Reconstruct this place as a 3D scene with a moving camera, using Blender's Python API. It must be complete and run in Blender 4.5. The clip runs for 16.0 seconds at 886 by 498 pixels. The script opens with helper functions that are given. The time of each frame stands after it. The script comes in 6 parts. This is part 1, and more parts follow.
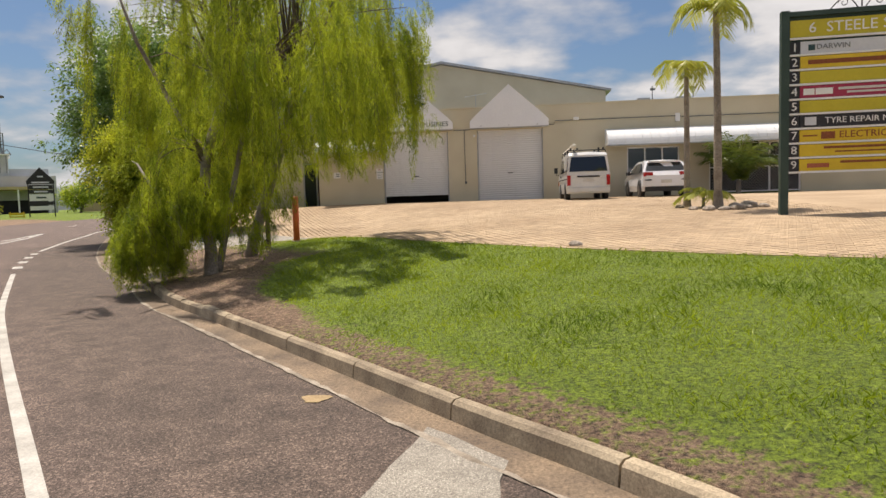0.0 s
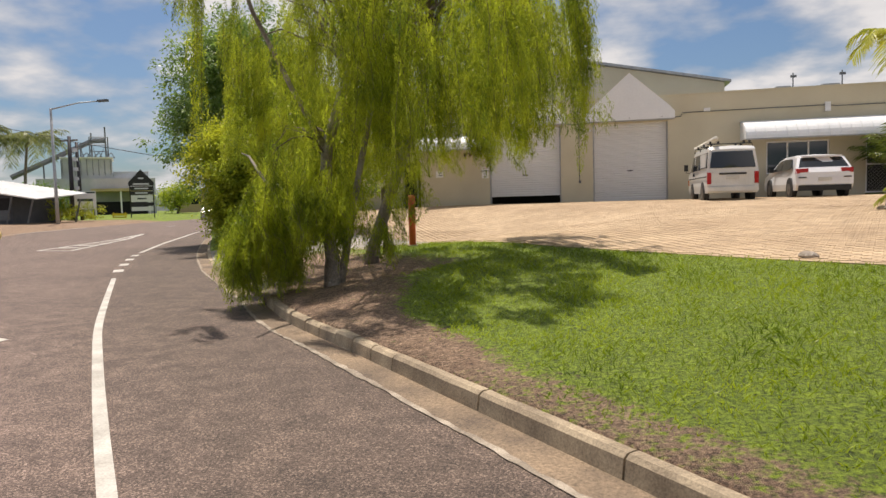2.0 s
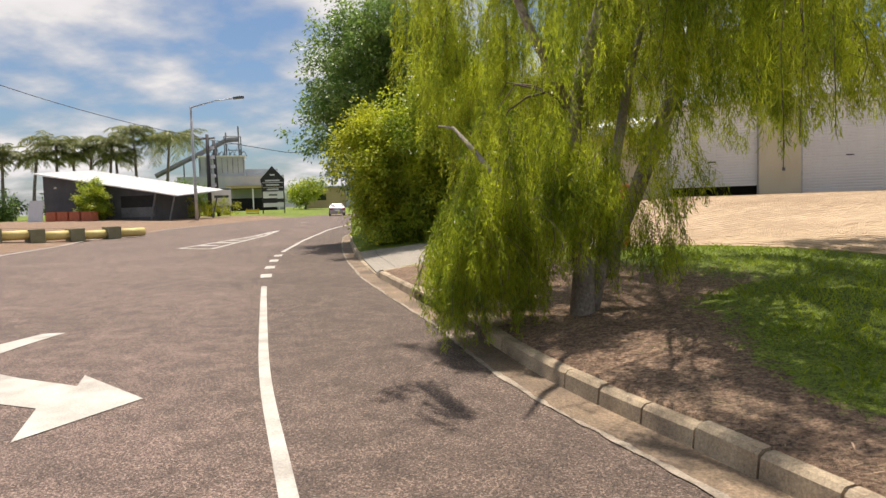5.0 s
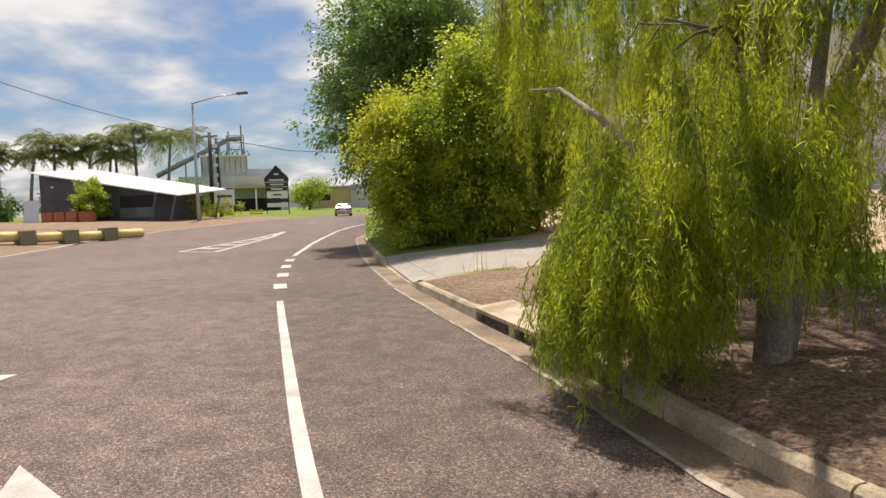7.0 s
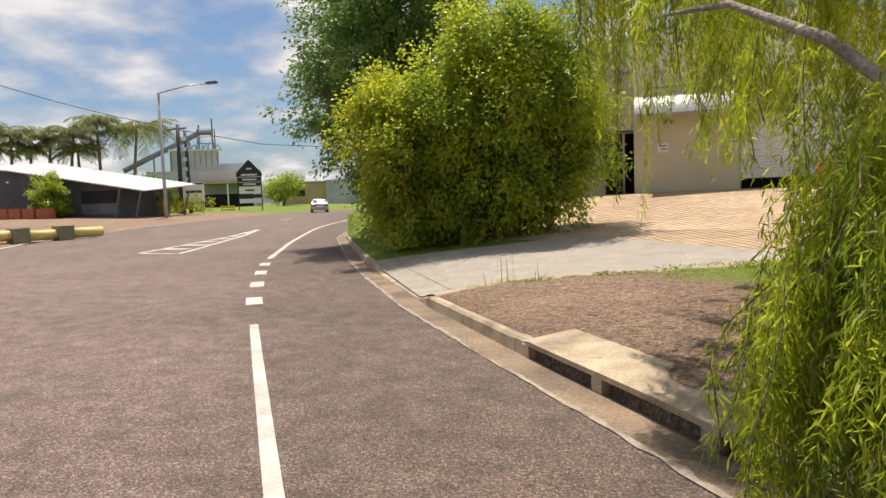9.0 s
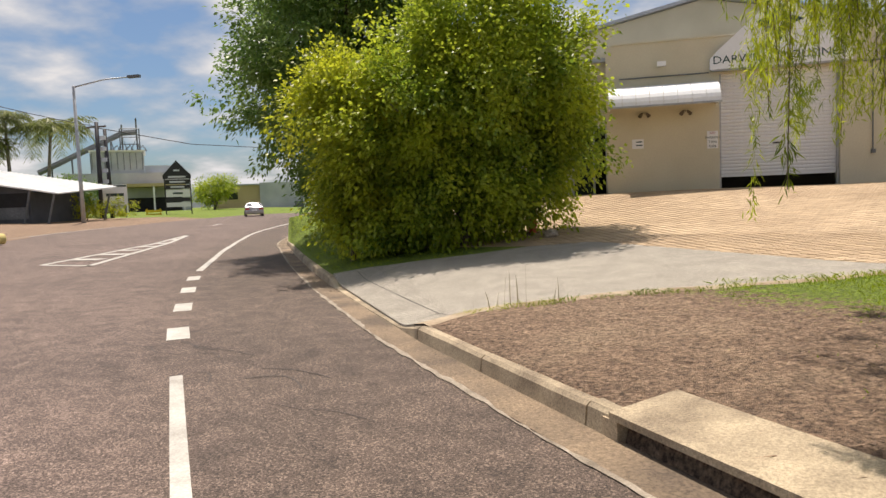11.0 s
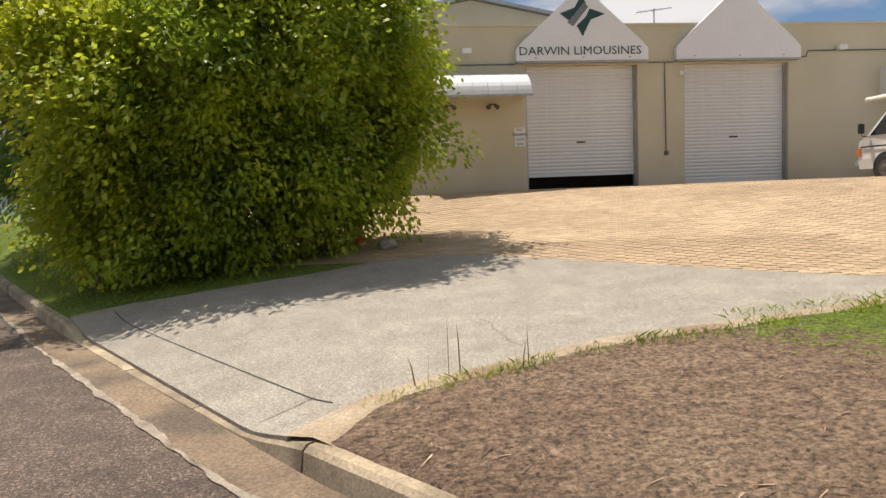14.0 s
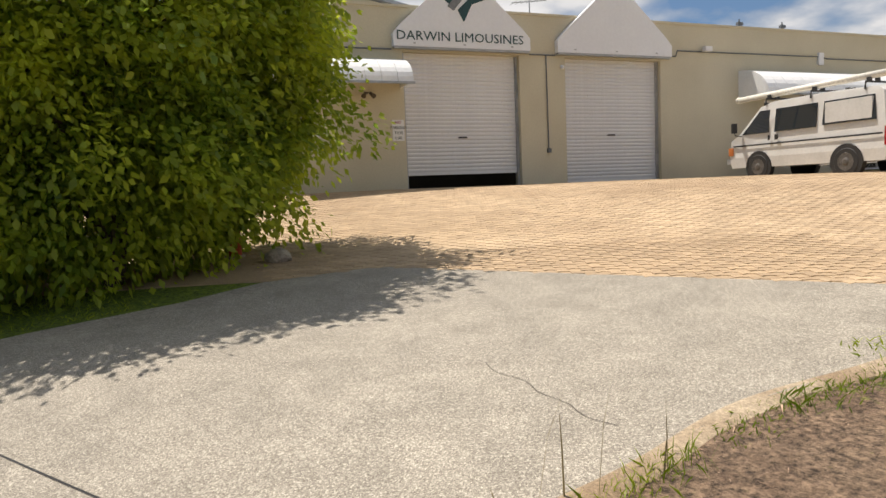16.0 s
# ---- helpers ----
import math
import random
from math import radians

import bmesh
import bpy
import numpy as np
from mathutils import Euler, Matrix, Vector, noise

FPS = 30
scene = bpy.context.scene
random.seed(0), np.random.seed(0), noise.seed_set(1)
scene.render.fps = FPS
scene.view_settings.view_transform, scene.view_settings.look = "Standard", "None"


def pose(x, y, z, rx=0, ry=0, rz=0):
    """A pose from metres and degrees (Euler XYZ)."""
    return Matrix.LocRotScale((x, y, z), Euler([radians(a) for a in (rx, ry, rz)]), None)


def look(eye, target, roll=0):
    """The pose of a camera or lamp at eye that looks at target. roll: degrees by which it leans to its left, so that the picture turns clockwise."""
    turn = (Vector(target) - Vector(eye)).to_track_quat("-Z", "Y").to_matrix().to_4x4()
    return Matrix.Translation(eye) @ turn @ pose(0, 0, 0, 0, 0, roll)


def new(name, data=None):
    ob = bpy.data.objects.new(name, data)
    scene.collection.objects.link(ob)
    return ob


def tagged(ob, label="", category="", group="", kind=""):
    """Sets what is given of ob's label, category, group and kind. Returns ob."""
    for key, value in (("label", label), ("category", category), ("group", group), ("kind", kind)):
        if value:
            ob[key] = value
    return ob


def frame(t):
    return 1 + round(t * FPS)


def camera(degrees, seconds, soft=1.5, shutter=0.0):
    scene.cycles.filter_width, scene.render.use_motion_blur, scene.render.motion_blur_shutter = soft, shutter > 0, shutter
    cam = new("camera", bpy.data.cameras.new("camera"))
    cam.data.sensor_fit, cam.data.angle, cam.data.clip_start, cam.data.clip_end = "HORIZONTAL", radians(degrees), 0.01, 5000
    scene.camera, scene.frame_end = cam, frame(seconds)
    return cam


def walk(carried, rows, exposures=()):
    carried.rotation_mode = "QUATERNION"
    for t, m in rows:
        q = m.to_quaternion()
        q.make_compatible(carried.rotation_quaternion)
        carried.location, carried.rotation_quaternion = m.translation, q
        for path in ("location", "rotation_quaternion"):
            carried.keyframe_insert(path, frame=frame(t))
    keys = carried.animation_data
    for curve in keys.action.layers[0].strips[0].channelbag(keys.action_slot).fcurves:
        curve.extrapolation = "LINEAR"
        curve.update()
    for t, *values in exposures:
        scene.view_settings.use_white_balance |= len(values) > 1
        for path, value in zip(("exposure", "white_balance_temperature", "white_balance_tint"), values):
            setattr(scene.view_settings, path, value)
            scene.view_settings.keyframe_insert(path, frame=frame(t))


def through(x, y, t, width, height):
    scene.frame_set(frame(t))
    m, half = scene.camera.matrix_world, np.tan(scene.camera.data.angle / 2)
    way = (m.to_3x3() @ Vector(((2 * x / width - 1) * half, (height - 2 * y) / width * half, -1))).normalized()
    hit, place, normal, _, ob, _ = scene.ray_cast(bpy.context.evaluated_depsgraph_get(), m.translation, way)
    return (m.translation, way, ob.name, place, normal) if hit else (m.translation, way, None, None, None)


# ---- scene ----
cam = camera(66.6, 16.0)
PATH = [
    (0, (1.306, 2.391, 1.603), (1.108, 4.375, 1.453), -1.7),
    (0.5, (0.898, 2.93, 1.593), (0.662, 4.911, 1.446), -1.7),
    (1, (0.513, 3.456, 1.579), (0.222, 5.43, 1.436), -1.7),
    (1.5, (0.092, 3.963, 1.564), (-0.264, 5.926, 1.424), -1.7),
    (2, (-0.291, 4.496, 1.57), (-0.718, 6.445, 1.433), -1.6),
    (2.5, (-0.719, 4.999, 1.557), (-1.221, 6.93, 1.423), -1.6),
    (3, (-1.174, 5.481, 1.563), (-1.749, 7.392, 1.429), -1.5),
    (3.5, (-1.655, 5.955, 1.552), (-2.299, 7.844, 1.418), -1.6),
    (4, (-2.106, 6.424, 1.555), (-2.805, 8.293, 1.417), -1.8),
    (4.5, (-2.559, 6.874, 1.569), (-3.3, 8.726, 1.427), -1.9),
    (7, (-4.711, 9.245, 1.518), (-5.462, 11.093, 1.379), -2.0),
    (7.5, (-5.109, 9.753, 1.524), (-5.846, 11.607, 1.382), -2.0),
    (8, (-5.485, 10.279, 1.546), (-6.204, 12.139, 1.393), -2.0),
    (8.5, (-5.822, 10.769, 1.535), (-6.523, 12.636, 1.381), -2.0),
    (11, (-7.518, 13.284, 1.47), (-8.02, 15.214, 1.319), -2.2),
    (11.5, (-7.833, 13.783, 1.468), (-8.238, 15.736, 1.321), -2.1),
    (12, (-8.144, 14.304, 1.474), (-8.422, 16.279, 1.321), -2.1),
    (12.5, (-8.446, 14.819, 1.474), (-8.588, 16.808, 1.319), -2.2),
    (13, (-8.722, 15.351, 1.463), (-8.732, 17.344, 1.304), -2.1),
    (13.5, (-9.004, 15.927, 1.436), (-8.883, 17.917, 1.274), -2.0),
    (14, (-9.2, 16.46, 1.414), (-8.956, 18.439, 1.251), -2.2),
    (14.5, (-9.377, 16.991, 1.412), (-9.006, 18.949, 1.247), -2.4),
    (15, (-9.534, 17.522, 1.404), (-9.037, 19.452, 1.235), -2.5),
    (15.5, (-9.672, 18.09, 1.387), (-9.064, 19.985, 1.218), -2.35),
    (16, (-9.795, 18.65, 1.372), (-9.081, 20.51, 1.199), -2.3),
]
walk(cam, [(t, look(eye, target, roll)) for t, eye, target, roll in PATH], [(0.0, 0.32, 6950, 15), (3.5, 0.44, 6950, 15), (7.5, 0.56, 6950, 15), (8.5, 0.56, 6950, 15), (11.0, 0.44, 6950, 15), (16.0, 0.42, 6850, 13)])

# ---- light ----
SUN_EL, SUN_AZ = radians(68), radians(-32)   # azimuth from +y towards +x
to_sun = Vector((math.sin(SUN_AZ) * math.cos(SUN_EL), math.cos(SUN_AZ) * math.cos(SUN_EL), math.sin(SUN_EL)))
sun = new("sun", bpy.data.lights.new("sun", "SUN"))
sun.data.energy, sun.data.angle, sun.data.color = 4.3, radians(0.6), (1.0, 0.95, 0.87)
sun.matrix_world = look(to_sun * 60, (0, 0, 0))

world = bpy.data.worlds.new("sky")
scene.world = world
world.use_nodes = True
wn, wl = world.node_tree.nodes, world.node_tree.links
wn.clear()
sky = wn.new("ShaderNodeTexSky")
sky.sky_type, sky.sun_disc = "NISHITA", False
sky.sun_elevation, sky.sun_rotation = SUN_EL, SUN_AZ
sky.air_density, sky.dust_density = 1.0, 1.5
wco = wn.new("ShaderNodeTexCoord")
sep = wn.new("ShaderNodeSeparateXYZ")
wl.new(wco.outputs["Generated"], sep.inputs[0])
zz = wn.new("ShaderNodeMath"); zz.operation = "MAXIMUM"; zz.inputs[1].default_value = 0.0
wl.new(sep.outputs["Z"], zz.inputs[0])
zp = wn.new("ShaderNodeMath"); zp.operation = "ADD"; zp.inputs[1].default_value = 0.24
wl.new(zz.outputs[0], zp.inputs[0])
dx = wn.new("ShaderNodeMath"); dx.operation = "DIVIDE"
dy = wn.new("ShaderNodeMath"); dy.operation = "DIVIDE"
wl.new(sep.outputs["X"], dx.inputs[0]); wl.new(zp.outputs[0], dx.inputs[1])
wl.new(sep.outputs["Y"], dy.inputs[0]); wl.new(zp.outputs[0], dy.inputs[1])
comb = wn.new("ShaderNodeCombineXYZ")
wl.new(dx.outputs[0], comb.inputs[0]); wl.new(dy.outputs[0], comb.inputs[1])
cloud = wn.new("ShaderNodeTexNoise")
cloud.inputs["Scale"].default_value, cloud.inputs["Detail"].default_value, cloud.inputs["Roughness"].default_value = 1.7, 10, 0.5
wl.new(comb.outputs[0], cloud.inputs["Vector"])
cover = wn.new("ShaderNodeValToRGB")
cover.color_ramp.elements[0].position, cover.color_ramp.elements[1].position = 0.43, 0.57
wl.new(cloud.outputs["Fac"], cover.inputs[0])
shade = wn.new("ShaderNodeTexNoise")
shade.inputs["Scale"].default_value, shade.inputs["Detail"].default_value = 1.7, 6
wl.new(comb.outputs[0], shade.inputs["Vector"])
tone = wn.new("ShaderNodeValToRGB")
tone.color_ramp.elements[0].position, tone.color_ramp.elements[1].position = 0.36, 0.62
tone.color_ramp.elements[0].color, tone.color_ramp.elements[1].color = (2.5, 2.75, 3.05, 1), (6.2, 6.35, 6.5, 1)
wl.new(shade.outputs["Fac"], tone.inputs[0])
deep = wn.new("ShaderNodeMixRGB"); deep.blend_type = "MULTIPLY"; deep.inputs[0].default_value = 1.0; deep.inputs[2].default_value = (0.45, 0.58, 0.70, 1)
wl.new(sky.outputs[0], deep.inputs[1])
wmix = wn.new("ShaderNodeMixRGB")
wl.new(cover.outputs[0], wmix.inputs[0]); wl.new(deep.outputs[0], wmix.inputs[1]); wl.new(tone.outputs[0], wmix.inputs[2])
bg = wn.new("ShaderNodeBackground")
bg.inputs["Strength"].default_value = 0.1
wout = wn.new("ShaderNodeOutputWorld")
wl.new(wmix.outputs[0], bg.inputs["Color"]); wl.new(bg.outputs[0], wout.inputs["Surface"])


# ---- materials ----
def surf(name, a, b, scale=3.0, fine=40.0, rough=0.8, bump=0.25, depth=0.01, metal=0.0, speck=0.25, coat=0.0, island=0.0, objrand=0.0, sharp=0.25):
    """A procedural surface: two colours mixed by broad stains, fine grain on top, with relief."""
    m = bpy.data.materials.new(name)
    m.use_nodes = True
    n, l = m.node_tree.nodes, m.node_tree.links
    p = n["Principled BSDF"]
    co = n.new("ShaderNodeTexCoord")
    broad = n.new("ShaderNodeTexNoise"); broad.inputs["Scale"].default_value = scale; broad.inputs["Detail"].default_value = 6
    grain = n.new("ShaderNodeTexNoise"); grain.inputs["Scale"].default_value = fine; grain.inputs["Detail"].default_value = 4
    l.new(co.outputs["Object"], broad.inputs["Vector"]); l.new(co.outputs["Object"], grain.inputs["Vector"])
    ramp = n.new("ShaderNodeValToRGB")
    ramp.color_ramp.elements[0].position, ramp.color_ramp.elements[1].position = 0.32, 0.68
    ramp.color_ramp.elements[0].color, ramp.color_ramp.elements[1].color = (*a, 1), (*b, 1)
    l.new(broad.outputs["Fac"], ramp.inputs[0])
    gr = n.new("ShaderNodeMapRange")
    gr.inputs["From Min"].default_value, gr.inputs["From Max"].default_value = 0.5 - sharp, 0.5 + sharp
    grain.inputs["Roughness"].default_value = 0.5 if sharp > 0.2 else 0.86
    grain.inputs["Detail"].default_value = 4 if sharp > 0.2 else 8
    gr.inputs["To Min"].default_value, gr.inputs["To Max"].default_value = 1 - speck, 1 + speck
    l.new(grain.outputs["Fac"], gr.inputs["Value"])
    mul = n.new("ShaderNodeVectorMath"); mul.operation = "SCALE"
    l.new(ramp.outputs[0], mul.inputs[0]); l.new(gr.outputs[0], mul.inputs["Scale"])
    last = mul
    for amount, src, out in ((island, "ShaderNodeNewGeometry", "Random Per Island"), (objrand, "ShaderNodeObjectInfo", "Random")):
        if amount:
            g = n.new(src)
            r = n.new("ShaderNodeMapRange")
            r.inputs["To Min"].default_value, r.inputs["To Max"].default_value = 1 - amount, 1 + amount
            l.new(g.outputs[out], r.inputs["Value"])
            k = n.new("ShaderNodeVectorMath"); k.operation = "SCALE"
            l.new(last.outputs[0], k.inputs[0]); l.new(r.outputs[0], k.inputs["Scale"])
            last = k
    l.new(last.outputs[0], p.inputs["Base Color"])
    p.inputs["Roughness"].default_value, p.inputs["Metallic"].default_value, p.inputs["Coat Weight"].default_value = rough, metal, coat
    if bump:
        bm_ = n.new("ShaderNodeBump"); bm_.inputs["Strength"].default_value, bm_.inputs["Distance"].default_value = bump, depth
        l.new(grain.outputs["Fac"], bm_.inputs["Height"]); l.new(bm_.outputs[0], p.inputs["Normal"])
    return m


def leafy(name, a, b, through=0.35, patch=0.9):
    """Leaves: colour varies from leaf to leaf, and light comes through them."""
    m = bpy.data.materials.new(name)
    m.use_nodes = True
    n, l = m.node_tree.nodes, m.node_tree.links
    p, out = n["Principled BSDF"], n["Material Output"]
    g = n.new("ShaderNodeNewGeometry")
    co = n.new("ShaderNodeTexCoord")
    nz = n.new("ShaderNodeTexNoise"); nz.inputs["Scale"].default_value = patch; nz.inputs["Detail"].default_value = 3
    l.new(co.outputs["Object"], nz.inputs["Vector"])
    add = n.new("ShaderNodeMath"); add.operation = "MULTIPLY_ADD"; add.inputs[1].default_value = 0.45
    l.new(g.outputs["Random Per Island"], add.inputs[0])
    sub = n.new("ShaderNodeMath"); sub.operation = "MULTIPLY_ADD"; sub.inputs[1].default_value, sub.inputs[2].default_value = 2.2, -0.85
    l.new(nz.outputs["Fac"], sub.inputs[0]); l.new(sub.outputs[0], add.inputs[2])
    r = n.new("ShaderNodeValToRGB")
    r.color_ramp.elements[0].color, r.color_ramp.elements[1].color = (*a, 1), (*b, 1)
    l.new(add.outputs[0], r.inputs[0]); l.new(r.outputs[0], p.inputs["Base Color"])
    p.inputs["Roughness"].default_value = 0.42
    t = n.new("ShaderNodeBsdfTranslucent")
    l.new(r.outputs[0], t.inputs["Color"])
    mix = n.new("ShaderNodeMixShader"); mix.inputs[0].default_value = through
    l.new(p.outputs[0], mix.inputs[1]); l.new(t.outputs[0], mix.inputs[2]); l.new(mix.outputs[0], out.inputs["Surface"])
    return m


def glassy(name, tint, rough=0.03):
    m = bpy.data.materials.new(name)
    m.use_nodes = True
    p = m.node_tree.nodes["Principled BSDF"]
    p.inputs["Base Color"].default_value, p.inputs["Roughness"].default_value = (*tint, 1), rough
    p.inputs["Specular IOR Level"].default_value = 0.8
    return m


def stony(name, dark, low, mid, pale, edge, inner, sizes=(88.0, 190.0), rough=0.88, stain=1.0):
    """Stone chips of mixed colour in a binder, with broad wear; edge and inner tint it by the traffic it bears."""
    m = bpy.data.materials.new(name)
    m.use_nodes = True
    n, l = m.node_tree.nodes, m.node_tree.links
    p = n["Principled BSDF"]
    co = n.new("ShaderNodeTexCoord")
    chips = []
    for size in sizes:
        v = n.new("ShaderNodeTexVoronoi"); v.inputs["Scale"].default_value = size
        l.new(co.outputs["Object"], v.inputs["Vector"])
        r = n.new("ShaderNodeValToRGB")
        r.color_ramp.elements[0].position, r.color_ramp.elements[0].color = 0.12, (*dark, 1)
        r.color_ramp.elements[1].position, r.color_ramp.elements[1].color = 0.97, (*pale, 1)
        e = r.color_ramp.elements.new(0.5); e.color = (*low, 1)
        e = r.color_ramp.elements.new(0.8); e.color = (*mid, 1)
        sp = n.new("ShaderNodeSeparateColor")
        l.new(v.outputs["Color"], sp.inputs[0]); l.new(sp.outputs[0], r.inputs[0])
        chips.append((v, r))
    mx = n.new("ShaderNodeMixRGB"); mx.inputs[0].default_value = 0.42
    l.new(chips[0][1].outputs[0], mx.inputs[1]); l.new(chips[1][1].outputs[0], mx.inputs[2])
    last = mx
    for size, detail, lo, hi in ((0.3, 5, 0.84, 1.16), (3.2, 8, 0.72, 1.26)):
        q = n.new("ShaderNodeTexNoise"); q.inputs["Scale"].default_value, q.inputs["Detail"].default_value = size, detail
        l.new(co.outputs["Object"], q.inputs["Vector"])
        g = n.new("ShaderNodeMapRange"); g.inputs["From Min"].default_value, g.inputs["From Max"].default_value = 0.32, 0.68
        g.inputs["To Min"].default_value, g.inputs["To Max"].default_value = 1 - (1 - lo) * stain, 1 + (hi - 1) * stain
        l.new(q.outputs["Fac"], g.inputs["Value"])
        k = n.new("ShaderNodeVectorMath"); k.operation = "SCALE"
        l.new(last.outputs[0], k.inputs[0]); l.new(g.outputs[0], k.inputs["Scale"])
        last = k
    at = n.new("ShaderNodeAttribute"); at.attribute_name = "traffic"
    tint = n.new("ShaderNodeMixRGB"); tint.inputs[1].default_value, tint.inputs[2].default_value = (*edge, 1), (*inner, 1)
    l.new(at.outputs["Fac"], tint.inputs[0])
    k = n.new("ShaderNodeVectorMath"); k.operation = "MULTIPLY"
    l.new(last.outputs[0], k.inputs[0]); l.new(tint.outputs[0], k.inputs[1]); l.new(k.outputs[0], p.inputs["Base Color"])
    p.inputs["Roughness"].default_value = rough
    b = n.new("ShaderNodeBump"); b.invert = True
    b.inputs["Strength"].default_value, b.inputs["Distance"].default_value = 0.35, 0.004
    l.new(chips[0][0].outputs["Distance"], b.inputs["Height"]); l.new(b.outputs[0], p.inputs["Normal"])
    return m


M_ASPHALT = stony("asphalt", (0.028, 0.021, 0.018), (0.108, 0.081, 0.069), (0.19, 0.148, 0.127), (0.42, 0.345, 0.30), (0.72, 0.65, 0.575), (1.0, 0.90, 0.85))
M_CONC = surf("kerb_concrete", (0.22, 0.17, 0.115), (0.46, 0.37, 0.25), 2.6, 55, 0.9, 0.6, 0.008, speck=0.5, sharp=0.15, objrand=0.12)
M_SLAB = stony("driveway_concrete", (0.13, 0.115, 0.095), (0.25, 0.23, 0.195), (0.36, 0.335, 0.285), (0.62, 0.58, 0.50), (1.02, 1.0, 0.97), (1.0, 1.0, 1.0), (150.0, 330.0), stain=0.45)
M_GUTTER = surf("gutter_concrete", (0.12, 0.088, 0.062), (0.27, 0.195, 0.125), 1.6, 40, 0.9, 0.6, 0.008, speck=0.6, sharp=0.14)
M_LIP = surf("worn_concrete", (0.19, 0.155, 0.115), (0.40, 0.34, 0.265), 4, 60, 0.9, 0.4, 0.006, speck=0.5, sharp=0.15)
M_SAND = surf("washed_sand", (0.28, 0.20, 0.125), (0.44, 0.355, 0.25), 2.5, 55, 0.95, 0.5, 0.008, speck=0.5, sharp=0.14)
M_TAR = surf("tyre_rubber_mark", (0.045, 0.038, 0.034), (0.075, 0.062, 0.055), 3, 60, 0.85, 0.2, 0.003, speck=0.5, sharp=0.12)
M_PAVE = surf("paver_sand", (0.36, 0.255, 0.155), (0.48, 0.355, 0.225), 0.5, 60, 0.85, 0.5, 0.006, speck=0.3, island=0.16)
M_PAVE_P = surf("paver_sand_loose", (0.36, 0.255, 0.155), (0.48, 0.355, 0.225), 0.5, 60, 0.85, 0.5, 0.006, speck=0.3, objrand=0.16)
M_JOINT = surf("joint_sand", (0.24, 0.16, 0.10), (0.36, 0.26, 0.17), 2, 80, 0.95, 0.5, 0.01)
M_WHITE = surf("road_paint", (0.34, 0.315, 0.275), (0.55, 0.525, 0.47), 2.5, 60, 0.7, 0.3, 0.004, speck=0.22)
M_WALL = surf("cream_render", (0.52, 0.47, 0.34), (0.61, 0.56, 0.42), 0.5, 25, 0.85, 0.2, 0.004, speck=0.06)
M_SIGNWHITE = surf("white_sheet", (0.76, 0.77, 0.80), (0.82, 0.83, 0.85), 0.8, 12, 0.5, 0.05, 0.002, speck=0.03)
M_ROLLER = surf("roller_white", (0.66, 0.66, 0.66), (0.75, 0.75, 0.74), 0.7, 14, 0.5, 0.05, 0.002, speck=0.05)
M_AWN = surf("awning_white", (0.74, 0.76, 0.77), (0.83, 0.84, 0.84), 1.2, 14, 0.45, 0.05, 0.003, speck=0.05)
# near-black: shade of unlit depths put into colour, and dark open joints
M_DARK = surf("void_shade", (0.012, 0.012, 0.013), (0.02, 0.02, 0.022), 2, 20, 0.8, 0.1)
M_BLACK = surf("black_rubber", (0.018, 0.018, 0.019), (0.03, 0.03, 0.03), 5, 60, 0.7, 0.2, 0.004)
M_BARK = surf("pale_bark", (0.19, 0.16, 0.13), (0.36, 0.32, 0.27), 3.5, 30, 0.95, 0.8, 0.03, speck=0.35)
M_BARK2 = surf("brown_bark", (0.10, 0.075, 0.055), (0.19, 0.15, 0.11), 3.5, 30, 0.95, 0.8, 0.03, speck=0.35)
M_WILLOW = leafy("willow_leaf", (0.12, 0.19, 0.016), (0.61, 0.67, 0.05), 0.67, 2.0)
M_BUSH = leafy("bush_leaf", (0.135, 0.23, 0.025), (0.56, 0.62, 0.052), 0.58)
M_BUSHY = leafy("young_leaf", (0.22, 0.29, 0.022), (0.64, 0.65, 0.05), 0.55)
M_TREE = leafy("tree_leaf", (0.09, 0.19, 0.045), (0.30, 0.42, 0.10), 0.46)
M_GRASS = leafy("grass_blade", (0.13, 0.21, 0.010), (0.44, 0.52, 0.03), 0.52)
M_WEED = leafy("weed_leaf", (0.075, 0.12, 0.03), (0.22, 0.28, 0.075), 0.3)
M_PALM = leafy("palm_leaf", (0.24, 0.29, 0.04), (0.58, 0.58, 0.08), 0.45)
M_FARPALM = leafy("far_palm_leaf", (0.10, 0.135, 0.04), (0.34, 0.36, 0.12), 0.4)
M_LITTER = surf("leaf_litter", (0.17, 0.105, 0.07), (0.50, 0.36, 0.25), 5, 60, 0.95, 0.3, 0.004, island=0.75)
M_STEEL = surf("galvanised_steel", (0.34, 0.35, 0.36), (0.46, 0.47, 0.48), 4, 40, 0.45, 0.1, 0.002, metal=0.6, speck=0.1)
M_GREENSTEEL = surf("dark_green_paint", (0.02, 0.045, 0.035), (0.035, 0.065, 0.05), 3, 40, 0.5, 0.1, 0.002)
M_GLASS = glassy("dark_glass", (0.02, 0.025, 0.03))

# ground: grass over bare earth, by a cover attribute broken up by noise
M_GROUND = bpy.data.materials.new("earth_and_lawn")
M_GROUND.use_nodes = True
gn, gl = M_GROUND.node_tree.nodes, M_GROUND.node_tree.links
gp = gn["Principled BSDF"]
gco = gn.new("ShaderNodeTexCoord")


def noise_node(scale, detail=5):
    q = gn.new("ShaderNodeTexNoise")
    q.inputs["Scale"].default_value, q.inputs["Detail"].default_value = scale, detail
    gl.new(gco.outputs["Object"], q.inputs["Vector"])
    return q


